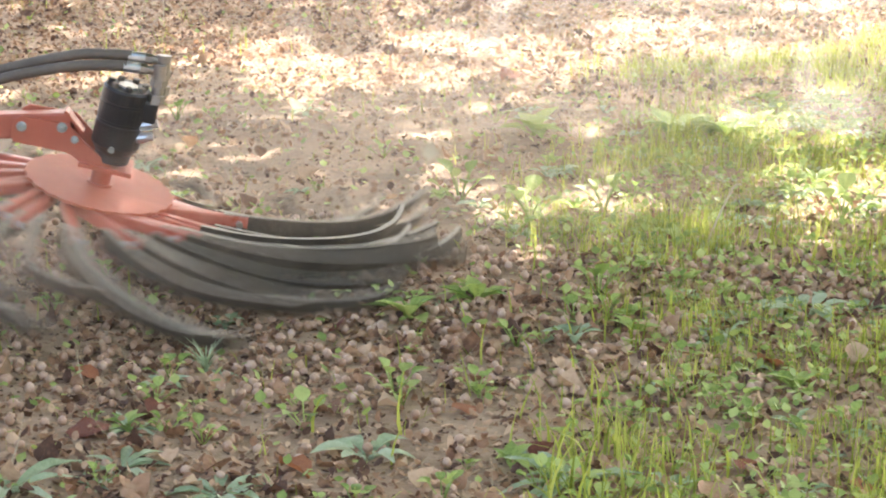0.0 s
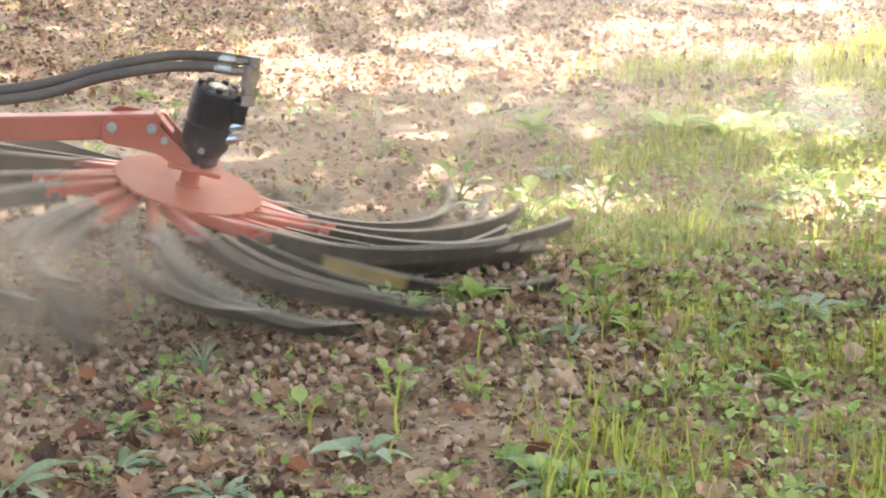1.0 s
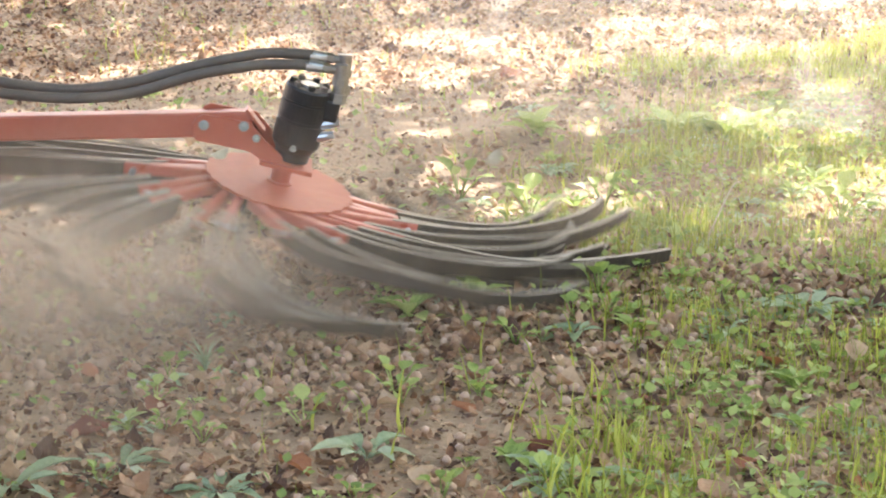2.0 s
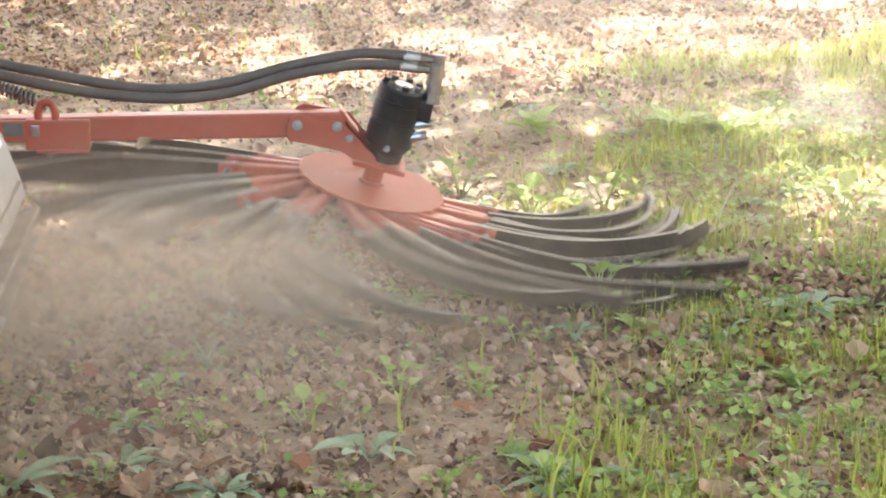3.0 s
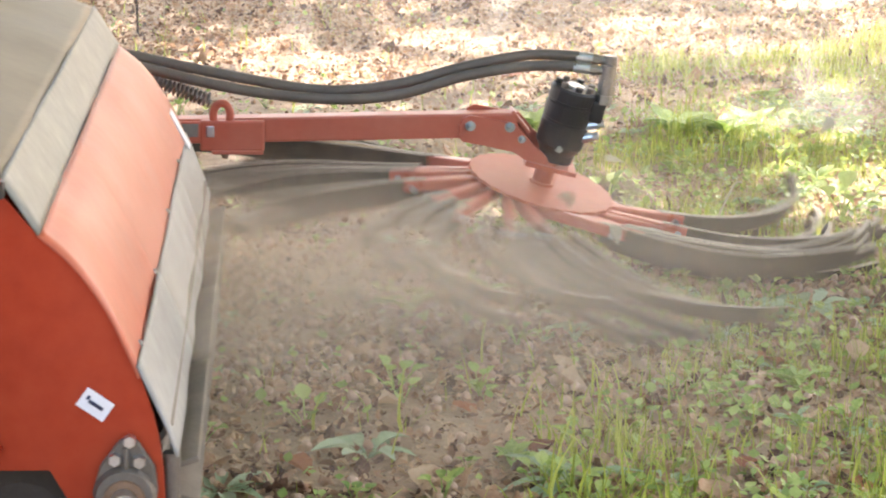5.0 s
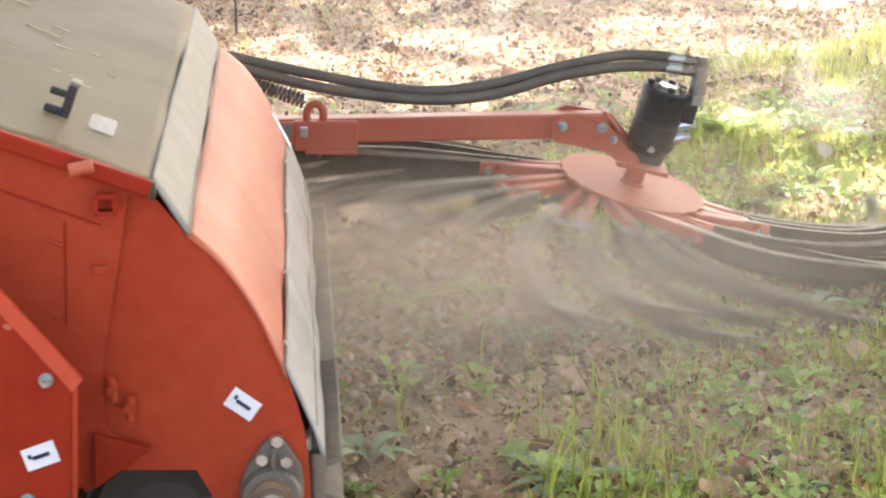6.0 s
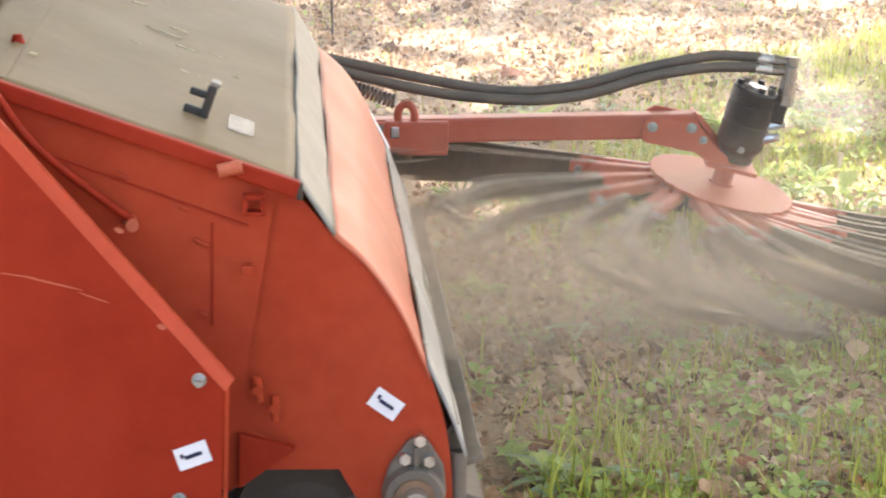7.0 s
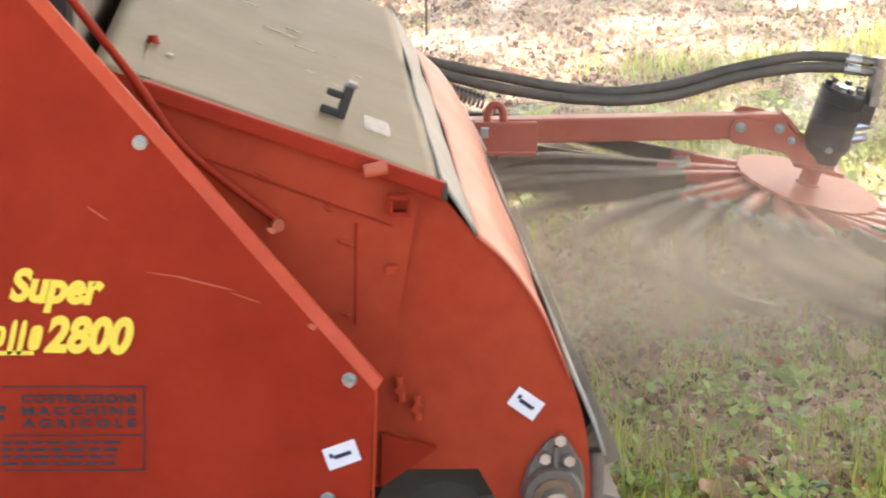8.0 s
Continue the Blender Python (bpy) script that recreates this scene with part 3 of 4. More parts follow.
    for y in (3.12, 3.5, 3.9, 4.3, 4.55):
        hex_bolt(front, -1.052, y, 0.338, 0.0045, False, (0.88, 0, 0.47), False)
    decal_m = Matrix.Translation((-1.057, 4.53, 0.352)) @ Matrix.Rotation(radians(62), 4, "Y")
    part("sticker", box((0, 0, 0), (0.075, 0.05, 0.002), 0, decal_m), WHITE, front, "white sticker")
    put("rubber_flap", sheet([(-1.047, 0.332), (-1.029, 0.290), (-1.014, 0.252), (-1.002, 0.214)], YI - 0.002, YF + 0.01, 0.004, 60, 0.003, 3.0, 0.0015, -0.006), FLAP, "grey rubber dust flap hanging at the front", True)


def build_pickup():
    bm = bmesh.new()
    add_cyl(bm, (-1.067, YI + 0.02, 0.171), (-1.067, YF - 0.02, 0.171), 0.055, seg=24)
    drum = put("pickup_drum", bm, CAST, "dark pick-up drum")
    paddle = part("paddle", box((0, 0, 0.065), (0.008, 1.5, 0.06), 0.002), RUBBER, drum, "black rubber paddle")
    for k in range(10):
        m = Matrix.Translation((-1.067, 3.82, 0.171)) @ Matrix.Rotation(k * 2 * math.pi / 10, 4, "Y")
        if k:
            again(paddle, m, drum)
        else:
            paddle.matrix_basis = m
    # flange bearing
    bm = bmesh.new()
    out = [(-1.063, 0.240), (-1.051, 0.236), (-1.030, 0.203), (-1.026, 0.168), (-1.040, 0.132), (-1.067, 0.122), (-1.094, 0.132), (-1.108, 0.168), (-1.098, 0.203), (-1.074, 0.236)]
    add_prism(bm, out, YI - 0.010, YI + 0.001, 0.002)
    add_cyl(bm, (-1.067, YI - 0.026, 0.165), (-1.067, YI - 0.008, 0.165), 0.036, 0.040, 28)
    add_box(bm, (-1.065, YI - 0.013, 0.212), (0.006, 0.010, 0.035), 0.002)
    bearing = put("flange_bearing", bm, CAST, "dark cast-iron flange bearing")
    bm = bmesh.new()
    add_cyl(bm, (-1.067, YI - 0.032, 0.165), (-1.067, YI - 0.02, 0.165), 0.026, 0.026, 24)
    part("bearing_ring", bm, RUST, bearing)
    bm = bmesh.new()
    add_cyl(bm, (-1.067, YI - 0.055, 0.165), (-1.067, YI - 0.02, 0.165), 0.016, 0.017, 20)
    part("shaft_end", bm, STEEL, bearing)
    for x, z in ((-1.0605, 0.238), (-1.079, 0.2145), (-1.0485, 0.2115)):
        bm = bmesh.new()
        add_cyl(bm, (x, YI - 0.010, z), (x, YI - 0.022, z), 0.0085, 0.0078, 6)
        part("bolt", bm, STEEL, bearing, "zinc-plated hexagon bolt")
    bm = bmesh.new()
    add_cyl(bm, (-1.010, YI + 0.02, 0.10), (-1.010, YI + 0.02, 0.213), 0.011, seg=16)
    put("guard_post", bm, CAST, "dark steel guard post")
    # small wheel of black rubber
    bm = bmesh.new()
    c = Vector((-1.200, YI + 0.08, 0.107))
    k = 28
    rings = []
    for y, r in ((-.045, .06), (-.05, .095), (-.035, .104), (.035, .104), (.05, .095), (.045, .06)):
        rings.append([bm.verts.new(c + Vector((math.cos(2 * math.pi * i / k) * r * (1 + 0.03 * (i % 2)), y, math.sin(2 * math.pi * i / k) * r * (1 + 0.03 * (i % 2))))) for i in range(k)])
    for a, b in zip(rings, rings[1:]):
        for i in range(k):
            bm.faces.new((a[i], a[(i + 1) % k], b[(i + 1) % k], b[i]))
    bm.faces.new(rings[0])
    bm.faces.new(rings[-1][::-1])
    wheel = put("gauge_wheel", bm, BLACK, "black rubber gauge wheel")
    for y in (3.2, 4.4):
        bm = bmesh.new()
        add_cyl(bm, (-2.6, y - 0.12, 0.30), (-2.6, y + 0.12, 0.30), 0.30, seg=32)
        put("road_wheel", bm, RUBBER)


def build_arm():
    bm = bmesh.new()
    m = Matrix.Translation((-0.76, YR, 0.285)) @ Matrix.Rotation(radians(-1.4), 4, "Y")
    add_box(bm, (0, 0, 0), (0.70, 0.05, 0.049), 0.005, m)
    put("arm_tube", bm, RED_ARM, "red square steel tube arm")
    bm = bmesh.new()
    add_box(bm, (-0.97, YR - 0.01, 0.272), (0.125, 0.062, 0.060), 0.004)
    add_box(bm, (-0.960, YR - 0.01, 0.240), (0.10, 0.075, 0.007), 0.002)
    sleeve = put("arm_sleeve", bm, RED_ARM, "red sleeve clamped round the arm")
    bm = bmesh.new()
    add_tube(bm, spline([(-1.006, YR - 0.03, 0.295), (-1.007, YR - 0.03, 0.318), (-0.998, YR - 0.03, 0.333), (-0.983, YR - 0.03, 0.333), (-0.975, YR - 0.03, 0.318), (-0.976, YR - 0.03, 0.295)], 4), 0.0082, 8)
    part("lifting_eye", bm, RED_ARM, sleeve, smooth=True)
    bm = bmesh.new()
    add_cyl(bm, (-0.985, YR - 0.03, 0.241), (-0.985, YR - 0.03, 0.226), 0.009, 0.006, 8)
    part("bolt", bm, RUST, sleeve)
    part("window", box((-1.013, YR - 0.042, 0.281), (0.016, 0.004, 0.022), 0.002), STEEL, sleeve)
    bm = bmesh.new()
    add_box(bm, (-1.12, YR - 0.02, 0.278), (0.25, 0.04, 0.042), 0.004)
    put("arm_root", bm, RED_ARM, "red arm root under the hood")
    put("root_label", box((-1.055, YR - 0.041, 0.283), (0.038, 0.002, 0.026)), GREY_SHEET, "worn grey label")
    put("arm_bracket", box((-1.20, 4.77, 0.30), (0.10, 0.34, 0.09), 0.006), RED_ARM, "red bracket that carries the arm")
    # spring
    pts = []
    a, b = Vector((-1.135, YR - 0.02, 0.384)), Vector((-1.012, YR - 0.02, 0.338))
    d = (b - a).normalized()
    u = Vector((0, 1, 0))
    w = d.cross(u)
    for i in range(15 * 8 + 1):
        t = i / (15 * 8)
        g = i / 8 * 2 * math.pi
        pts.append(a + (b - a) * t + (u * math.cos(g) + w * math.sin(g)) * 0.0125)
    put("coil_spring", tube(pts, 0.0034, 6), ZINC, "dusty steel coil spring", True)
    # clevis plates
    poly = [(-0.527, 0.292), (-0.520, 0.307), (-0.505, 0.314), (-0.415, 0.298), (-0.385, 0.262), (-0.335, 0.215), (-0.335, 0.208), (-0.375, 0.208), (-0.410, 0.236), (-0.420, 0.243), (-0.521, 0.262), (-0.527, 0.272)]
    for y, n in ((YR - 0.034, 0), (YR + 0.026, 1)):
        pl = put("clevis_plate", prism([(x + (0.012 if n else 0), z + (0.012 if n else 0)) for x, z in poly], y, y + 0.008, 0.0015), RED_ARM, "red bolted clevis plate")
        if not n:
            for x, z, r in ((-0.505, 0.293, 0.0078), (-0.427, 0.291, 0.0078), (-0.403, 0.267, 0.006)):
                hex_bolt(pl, x, y, z, r)
    put("seat_plate", box((0, 0, 0), (0.105, 0.09, 0.009), 0.002, Matrix.Translation((-0.345, YR, 0.2135)) @ TILT), RED_ARM, "red motor seat plate")
    m = Matrix.Translation((-0.405, YR, 0.300)) @ Matrix.Rotation(radians(52), 4, "Y")
    put("web_plate", box((0, 0, 0), (0.055, 0.055, 0.006), 0.001, m), RED_ARM, "sunlit red web plate")


TILT = Vector((0, 0, 1)).rotation_difference(Vector((0.235, -0.13, 0.96)).normalized()).to_matrix().to_4x4()
HUB = Vector((-0.359, YR, 0.172))


def build_motor():
    base = Matrix.Translation((-0.335, YR - 0.004, 0.222)) @ TILT
    bm = bmesh.new()
    turned = [(0.034, 0.0), (0.036, 0.018), (0.046, 0.034), (0.0475, 0.036), (0.0475, 0.081), (0.0462, 0.082), (0.0462, 0.087), (0.0475, 0.088), (0.0475, 0.121), (0.0458, 0.122), (0.0458, 0.126), (0.0475, 0.127), (0.0468, 0.150), (0.044, 0.154)]
    k = 32
    rings = [[bm.verts.new(base @ Vector((math.cos(2 * math.pi * i / k) * r, math.sin(2 * math.pi * i / k) * r, z))) for i in range(k)] for r, z in turned]
    for a, b in zip(rings, rings[1:]):
        for i in range(k):
            bm.faces.new((a[i], a[(i + 1) % k], b[(i + 1) % k], b[i]))
    bm.faces.new(rings[0][::-1])
    bm.faces.new(rings[-1])
    motor = put("hydraulic_motor", bm, BLACK, "black cylindrical hydraulic motor with bolted end cap")
    for k in range(7):
        a = 2 * math.pi * k / 7 + 0.3
        c = base @ Vector((math.cos(a) * 0.034, math.sin(a) * 0.034, 0.153))
        e = base @ Vector((math.cos(a) * 0.034, math.sin(a) * 0.034, 0.163))
        bm = bmesh.new()
        add_cyl(bm, c, e, 0.0075, seg=6)
        part("cap_bolt", bm, BLACK if k % 2 else CAST, motor)
    bm = bmesh.new()
    add_cyl(bm, base @ Vector((0, 0, 0.154)), base @ Vector((0, 0, 0.158)), 0.019, seg=16)
    part("end_plug", bm, STEEL, motor)
    part("port_block", box((0.050, 0.0, 0.12), (0.032, 0.055, 0.045), 0.006, base), BLACK, motor)
    hex_bolt(motor, -0.331, YR - 0.042, 0.252, 0.010)
    for x, z in ((-0.262, 0.297), (-0.272, 0.272)):
        bm = bmesh.new()
        add_cyl(bm, (x - 0.02, YR - 0.03, z - 0.004), (x + 0.008, YR - 0.03, z), 0.010, seg=12)
        add_cyl(bm, (x + 0.008, YR - 0.03, z), (x + 0.020, YR - 0.03, z + 0.002), 0.0085, seg=6)
        part("port_plug", bm, STEEL, motor, "bright steel plug")
    part("drain_tab", box((-0.290, YR - 0.01, 0.264), (0.04, 0.03, 0.012), 0.002), RED_ARM, motor)
    # elbows
    for x, z0, z1, y in ((-0.232, 0.375, 0.418, YR - 0.01), (-0.240, 0.360, 0.402, YR - 0.035)):
        bm = bmesh.new()
        add_cyl(bm, (x - 0.006, y, z0 - 0.022), (x - 0.003, y, z0 - 0.004), 0.017, seg=6)
        add_cyl(bm, (x - 0.003, y, z0 - 0.004), (x, y, z0 + 0.016), 0.012, seg=14)
        add_cyl(bm, (x - 0.001, y, z0 + 0.012), (x + 0.001, y, z0 + 0.026), 0.016, seg=6)
        add_cyl(bm, (x, y, z1 - 0.020), (x + 0.003, y, z1 + 0.012), 0.014, seg=16)
        add_cyl(bm, (x + 0.001, y, z1), (x - 0.020, y, z1 + 0.004), 0.009, seg=14)
        add_cyl(bm, (x - 0.020, y, z1 + 0.004), (x - 0.034, y, z1 + 0.006), 0.0105, seg=6)
        elbow = part("hose_elbow", bm, ZINC, motor, "zinc-plated elbow fitting")
        bm = bmesh.new()
        add_cyl(bm, (x - 0.034, y, z1 + 0.006), (x - 0.066, y, z1 + 0.010), 0.0108, seg=14)
        for k in range(3):
            q = x - 0.040 - 0.009 * k
            add_cyl(bm, (q, y, z1 + 0.0068 + 0.0012 * k), (q - 0.003, y, z1 + 0.0072 + 0.0012 * k), 0.0116, seg=14)
        part("ferrule", bm, STEEL, elbow, "bright crimped hose ferrule")
    up = [(-1.26, 4.86, 0.45), (-1.171, 4.88, 0.433), (-1.008, 4.90, 0.396), (-0.843, 4.92, 0.364), (-0.744, 4.92, 0.359), (-0.633, 4.92, 0.375), (-0.523, 4.92, 0.405), (-0.401, 4.92, 0.430), (-0.330, 4.92, 0.431), (-0.289, 4.92, 0.4285)]
    lo = [(-1.26, 4.84, 0.43), (-1.150, 4.86, 0.413), (-1.008, 4.88, 0.376), (-0.876, 4.89, 0.353), (-0.744, 4.895, 0.345), (-0.633, 4.895, 0.358), (-0.522, 4.895, 0.391), (-0.410, 4.895, 0.411), (-0.340, 4.895, 0.4135), (-0.297, 4.895, 0.4125)]
    for pts in (up, lo):
        put("hydraulic_hose", tube(spline(pts, 6), 0.0105, 12), RUBBER, "black rubber hydraulic hose", True)
    bm = bmesh.new()
    add_tube(bm, [(-1.14, 4.7, 0.50), (-1.143, 4.7, 0.62), (-1.146, 4.7, 0.9)], 0.0022, 6)
    put("thin_cable", bm, BLACK, "thin black upright cable")
    bm = bmesh.new()
    add_cyl(bm, HUB, HUB + (TILT @ Vector((0, 0, 0.055))), 0.0195, seg=22)
    add_cyl(bm, HUB, HUB + (TILT @ Vector((0, 0, 0.006))), 0.025, seg=22)
    put("rotor_shaft", bm, RED_ARM, "short red rotor shaft")


ARMS = 24
SWINGING = []


def build_rotor():
    bm = bmesh.new()
    k = 48
    R = 0.150
    top = [bm.verts.new((math.cos(2 * math.pi * i / k) * R * (1 if i % 2 else 0.965), math.sin(2 * math.pi * i / k) * R * (1 if i % 2 else 0.965), 0.002)) for i in range(k)]
    low = [bm.verts.new((v.co.x, v.co.y, -0.004)) for v in top]
    bm.faces.new(top)
    bm.faces.new(low[::-1])
    for i in range(k):
        bm.faces.new((top[i], low[i], low[(i + 1) % k], top[(i + 1) % k]))
    rotor = put("sweeper_rotor", bm, RED_DUSTY, "flat red rotor disc carrying rubber sweeping straps")
    # one red arm: a folded channel on a hinge below the disc's rim
    bm = bmesh.new()
    add_box(bm, (0.096, 0.0, 0.0), (0.198, 0.015, 0.004), 0.001)
    add_box(bm, (0.096, -0.0075, -0.010), (0.198, 0.003, 0.020), 0.001)
    add_box(bm, (0.096, 0.0075, -0.010), (0.198, 0.003, 0.020), 0.001)
    arm = part("rotor_arm", bm, ROTOR_RED, rotor, "red steel channel arm")
    bm = bmesh.new()
    add_cyl(bm, (0.178, -0.017, -0.013), (0.178, 0.017, -0.013), 0.007, seg=8)
    nut = part("strap_bolt", bm, STEEL, rotor)
    # straps: tall rubber strips that trail in a curve
    straps = []
    for v in range(7):
        bm = bmesh.new()
        n = 22
        rows = []
        length = (0.55, 0.59, 0.51, 0.62, 0.56, 0.53, 0.60)[v]
        end = (68, 84, 56, 62, 76, 92, 58)[v]
        p = Vector((0.145, 0, -0.016))
        for i in range(n + 1):
            t = i / n
            head = radians(end * t ** 1.5)
            slope = radians((7 + v % 3) * min(1, t * 1.4) + 6 * math.sin(t * 7 + v * 1.3) * t)
            d = Vector((math.cos(head) * math.cos(slope), math.sin(head) * math.cos(slope), math.sin(slope)))
            side = Vector((-math.sin(head), math.cos(head), 0))
            lean = radians(16 * t * math.sin(v * 2.1))
            upv = d.cross(side)
            upv = (-upv if upv.z < 0 else upv) * math.cos(lean) + side * math.sin(lean)
            h = 0.0195 * (1 - 0.35 * t)
            rows.append([bm.verts.new(p + side * a * 0.0048 + upv * b * h) for a, b in ((-1, 1), (1, 1), (1, -1), (-1, -1))])
            p = p + d * length / n
        for k, (a, b) in enumerate(zip(rows, rows[1:])):
            for i in range(4):
                f = bm.faces.new((a[i], a[(i + 1) % 4], b[(i + 1) % 4], b[i]))
                # top face in the pale material, the other faces dark
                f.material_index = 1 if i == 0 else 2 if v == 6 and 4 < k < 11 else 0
        bm.faces.new(rows[0][::-1])
        bm.faces.new(rows[-1])
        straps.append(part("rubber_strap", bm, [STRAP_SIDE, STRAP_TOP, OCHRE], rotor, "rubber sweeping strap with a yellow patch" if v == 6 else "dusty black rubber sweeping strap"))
    for i in range(ARMS):
        SWINGING.append((i, arm if i == 0 else again(arm, Matrix(), rotor)))
        SWINGING.append((i, nut if i == 0 else again(nut, Matrix(), rotor)))
        SWINGING.append((i, straps[i] if i < 6 else straps[6] if i == 15 else again(straps[(i * 7 + i // 6) % 6], Matrix(), rotor)))
        SWINGING.append((i + 0.33, again(straps[(i * 5 + i // 4 + 2) % 6], Matrix(), rotor)))
        if i % 2:
            SWINGING.append((i + 0.66, again(straps[(i * 7 + i // 3 + 4) % 6], Matrix(), rotor)))
    return rotor


build_cover()
build_side_plates()
build_hood()
build_pickup()
build_arm()
build_motor()
rotor = build_rotor()

# ---------------------------------------------------------------- ground cover
RS = np.random.RandomState(11)


def greenness(x, y):
    edge = np.interp(y, [3.2, 3.7, 4.2, 4.8, 5.3, 5.8, 6.4, 6.9, 7.4, 8.2, 9.2], [0.30, 0.38, 0.55, 0.62, 0.45, 0.55, 0.85, 1.15, 0.85, 2.0, 3.2])
    return np.clip((x - edge) / 0.35 + 0.35, 0, 1)


def field(n, weight, seed, x0=-1.5, x1=2.5, y0=3.15, y1=9.3):
    """Random spots on the ground, thinned by weight(x, y)."""
    r = np.random.RandomState(seed)
    out = []
    while len(out) < n:
        x, y = r.uniform(x0, x1), r.uniform(y0, y1)
        if abs(x - (0.06 * y)) > 0.19 * y + 0.12:
            continue
        if r.rand() < weight(x, y):
            out.append((x, y, ground_height(x, y)))
    return np.array(out)


def patchy(x, y, s, off):
    return 0.5 + 0.9 * noise.noise(Vector((x * s + off, y * s, off)))


def litter_weight(x, y):
    w = np.interp(y, [3.2, 4.3, 4.8, 5.4, 6.0, 6.8, 7.2, 9], [1.0, 0.85, 0.5, 0.2, 0.12, 0.25, 0.75, 0.75])
    return w * (1 - 0.3 * greenness(x, y)) * np.clip(patchy(x, y, 2.2, 4) * 1.5, 0.15, 1)


def ground_cover():
    shapes = []
    for s in range(7):
        rng = random.Random(s)
        shapes.append(leaf_shape([0.04, 0.30, 0.44, 0.46, 0.36, 0.20, 0.02], rng.uniform(-0.9, 1.1), rng.uniform(-0.55, 0.6), 0.12, 4, s))
    p = field(9500, litter_weight, 21)
    n = len(p)
    p[:, 2] += RS.uniform(0.002, 0.012, n)
    scatter("leaf_litter", shapes, p, RS.uniform(0, 6.28, n), RS.normal(0, 0.55, n), RS.choice([0.014, 0.019, 0.027, 0.042], n, p=[.36, .36, .21, .07]) * RS.uniform(.8, 1.25, n) * np.where(p[:, 1] > 6.6, 0.85, 1.0), LITTER, "brown curled hazel leaves lying on the soil", "leaf litter")
    # broken leaf bits
    bits = []
    for k in range(5):
        rng = random.Random(k + 90)
        bits.append(leaf_shape([0.12, 0.34, 0.42, 0.22], rng.uniform(-0.6, 0.8), rng.uniform(-0.5, 0.5), 0.12, 2, k + 9))
    p = field(22000, lambda x, y: 1.0 if y < 5.0 else 0.3 if y < 6.8 else 0.6, 28)
    n = len(p)
    p[:, 2] += RS.uniform(0.001, 0.008, n)
    scatter("leaf_bits", bits, p, RS.uniform(0, 6.28, n), RS.normal(0, 0.5, n), RS.uniform(0.007, 0.020, n), LITTER, "crumbled brown leaf bits and husks on the soil", "leaf litter")
    # soil crumbs and twig bits
    cr = []
    for s in range(4):
        rng = random.Random(s + 40)
        v = [(rng.uniform(.6, 1) * a, rng.uniform(.6, 1) * b, rng.uniform(.5, .8) * c) for a, b, c in ((1, 0, 0), (-1, 0, 0), (0, 1, 0), (0, -1, 0), (0, 0, 1), (0, 0, -1))]
        cr.append((v, [(0, 2, 4), (2, 1, 4), (1, 3, 4), (3, 0, 4), (2, 0, 5), (1, 2, 5), (3, 1, 5), (0, 3, 5)]))
    p = field(15000, lambda x, y: 1.0 if y < 6 else 0.6, 22)
    n = len(p)
    scatter("soil_crumbs", cr, p, RS.uniform(0, 6.28, n), RS.uniform(-1, 1, n), RS.uniform(0.002, 0.0065, n), CRUMB, "small brown soil crumbs and leaf bits", "soil crumbs")
    # nuts
    def nut_shape():
        seg, rings = 9, 6
        v, f = [], []
        for i in range(rings + 1):
            t = math.pi * i / rings
            r = math.sin(t) * (0.5 if i > 1 else 0.46)
            z = -math.cos(t) * (0.5 if i < rings else 0.58)
            for k in range(seg):
                a = 2 * math.pi * k / seg
                v.append((math.cos(a) * r, math.sin(a) * r * 0.94, z))
        for i in range(rings):
            for k in range(seg):
                a, b = i * seg + k, i * seg + (k + 1) % seg
                f.append((a, b, b + seg, a + seg))
        return v, f
    def nut_weight(x, y):
        w = np.interp(y, [3.2, 3.7, 4.0, 4.2, 4.9, 5.2, 5.6, 7], [0.12, 0.22, 0.5, 1.0, 1.0, 0.6, 0.12, 0.01])
        return w * np.clip(patchy(x, y, 3.0, 7) * 1.5, 0.1, 1) * np.clip(patchy(x, y, 14.0, 3) * 1.8, 0.1, 1)
    p = field(1700, nut_weight, 23)
    shape = nut_shape()
    n = len(p)
    size = RS.uniform(0.0145, 0.0190, n)
    p[:, 2] += size * RS.uniform(0.35, 0.6, n)
    front = np.argsort(p[:, 1])[:290]
    rest = np.setdiff1d(np.arange(n), front)
    scatter("hazelnuts", [shape], p[rest], RS.uniform(0, 6.28, len(rest)), RS.uniform(-1.6, 1.6, len(rest)), size[rest], NUT, "fallen tan hazelnuts strewn over the soil", "nuts")
    me = bpy.data.meshes.new("hazelnut")
    me.from_pydata(shape[0], [], shape[1])
    me.materials.append(NUT)
    me.polygons.foreach_set("use_smooth", [True] * len(me.polygons))
    for i in front:
        ob = new("hazelnut", me)
        ob.matrix_basis = pose(*p[i], RS.uniform(-90, 90), RS.uniform(-40, 40), RS.uniform(0, 360)) @ Matrix.Scale(size[i], 4)
        tagged(ob, "round tan hazelnut lying on leafy soil", "nut", "fallen hazelnuts")
    # grass
    blades = [grass_shape(1.0, b, w, s) for s, (b, w) in enumerate(((0.1, .030), (0.5, .036), (0.9, .034), (-0.3, .03), (0.7, .044), (0.25, .038)))]
    def grass_weight(x, y):
        g = greenness(x, y)
        near = np.interp(y, [3.2, 3.9, 4.3], [1.0, 0.9, 1.0]) * np.clip((x - 0.25) / 0.3, 0, 1)
        tuft = np.clip(patchy(x, y, 11.0, 6) * 1.6 - 0.3, 0, 1)
        return min(1, (g ** 1.3) * np.clip(patchy(x, y, 3.4, 1), 0.12, 1) ** 1.5 * 1.6 * near * (0.25 + tuft) + 0.05 * (patchy(x, y, 13.0, 8) > 0.85) + 0.006)
    p = field(15500, grass_weight, 24)
    n = len(p)
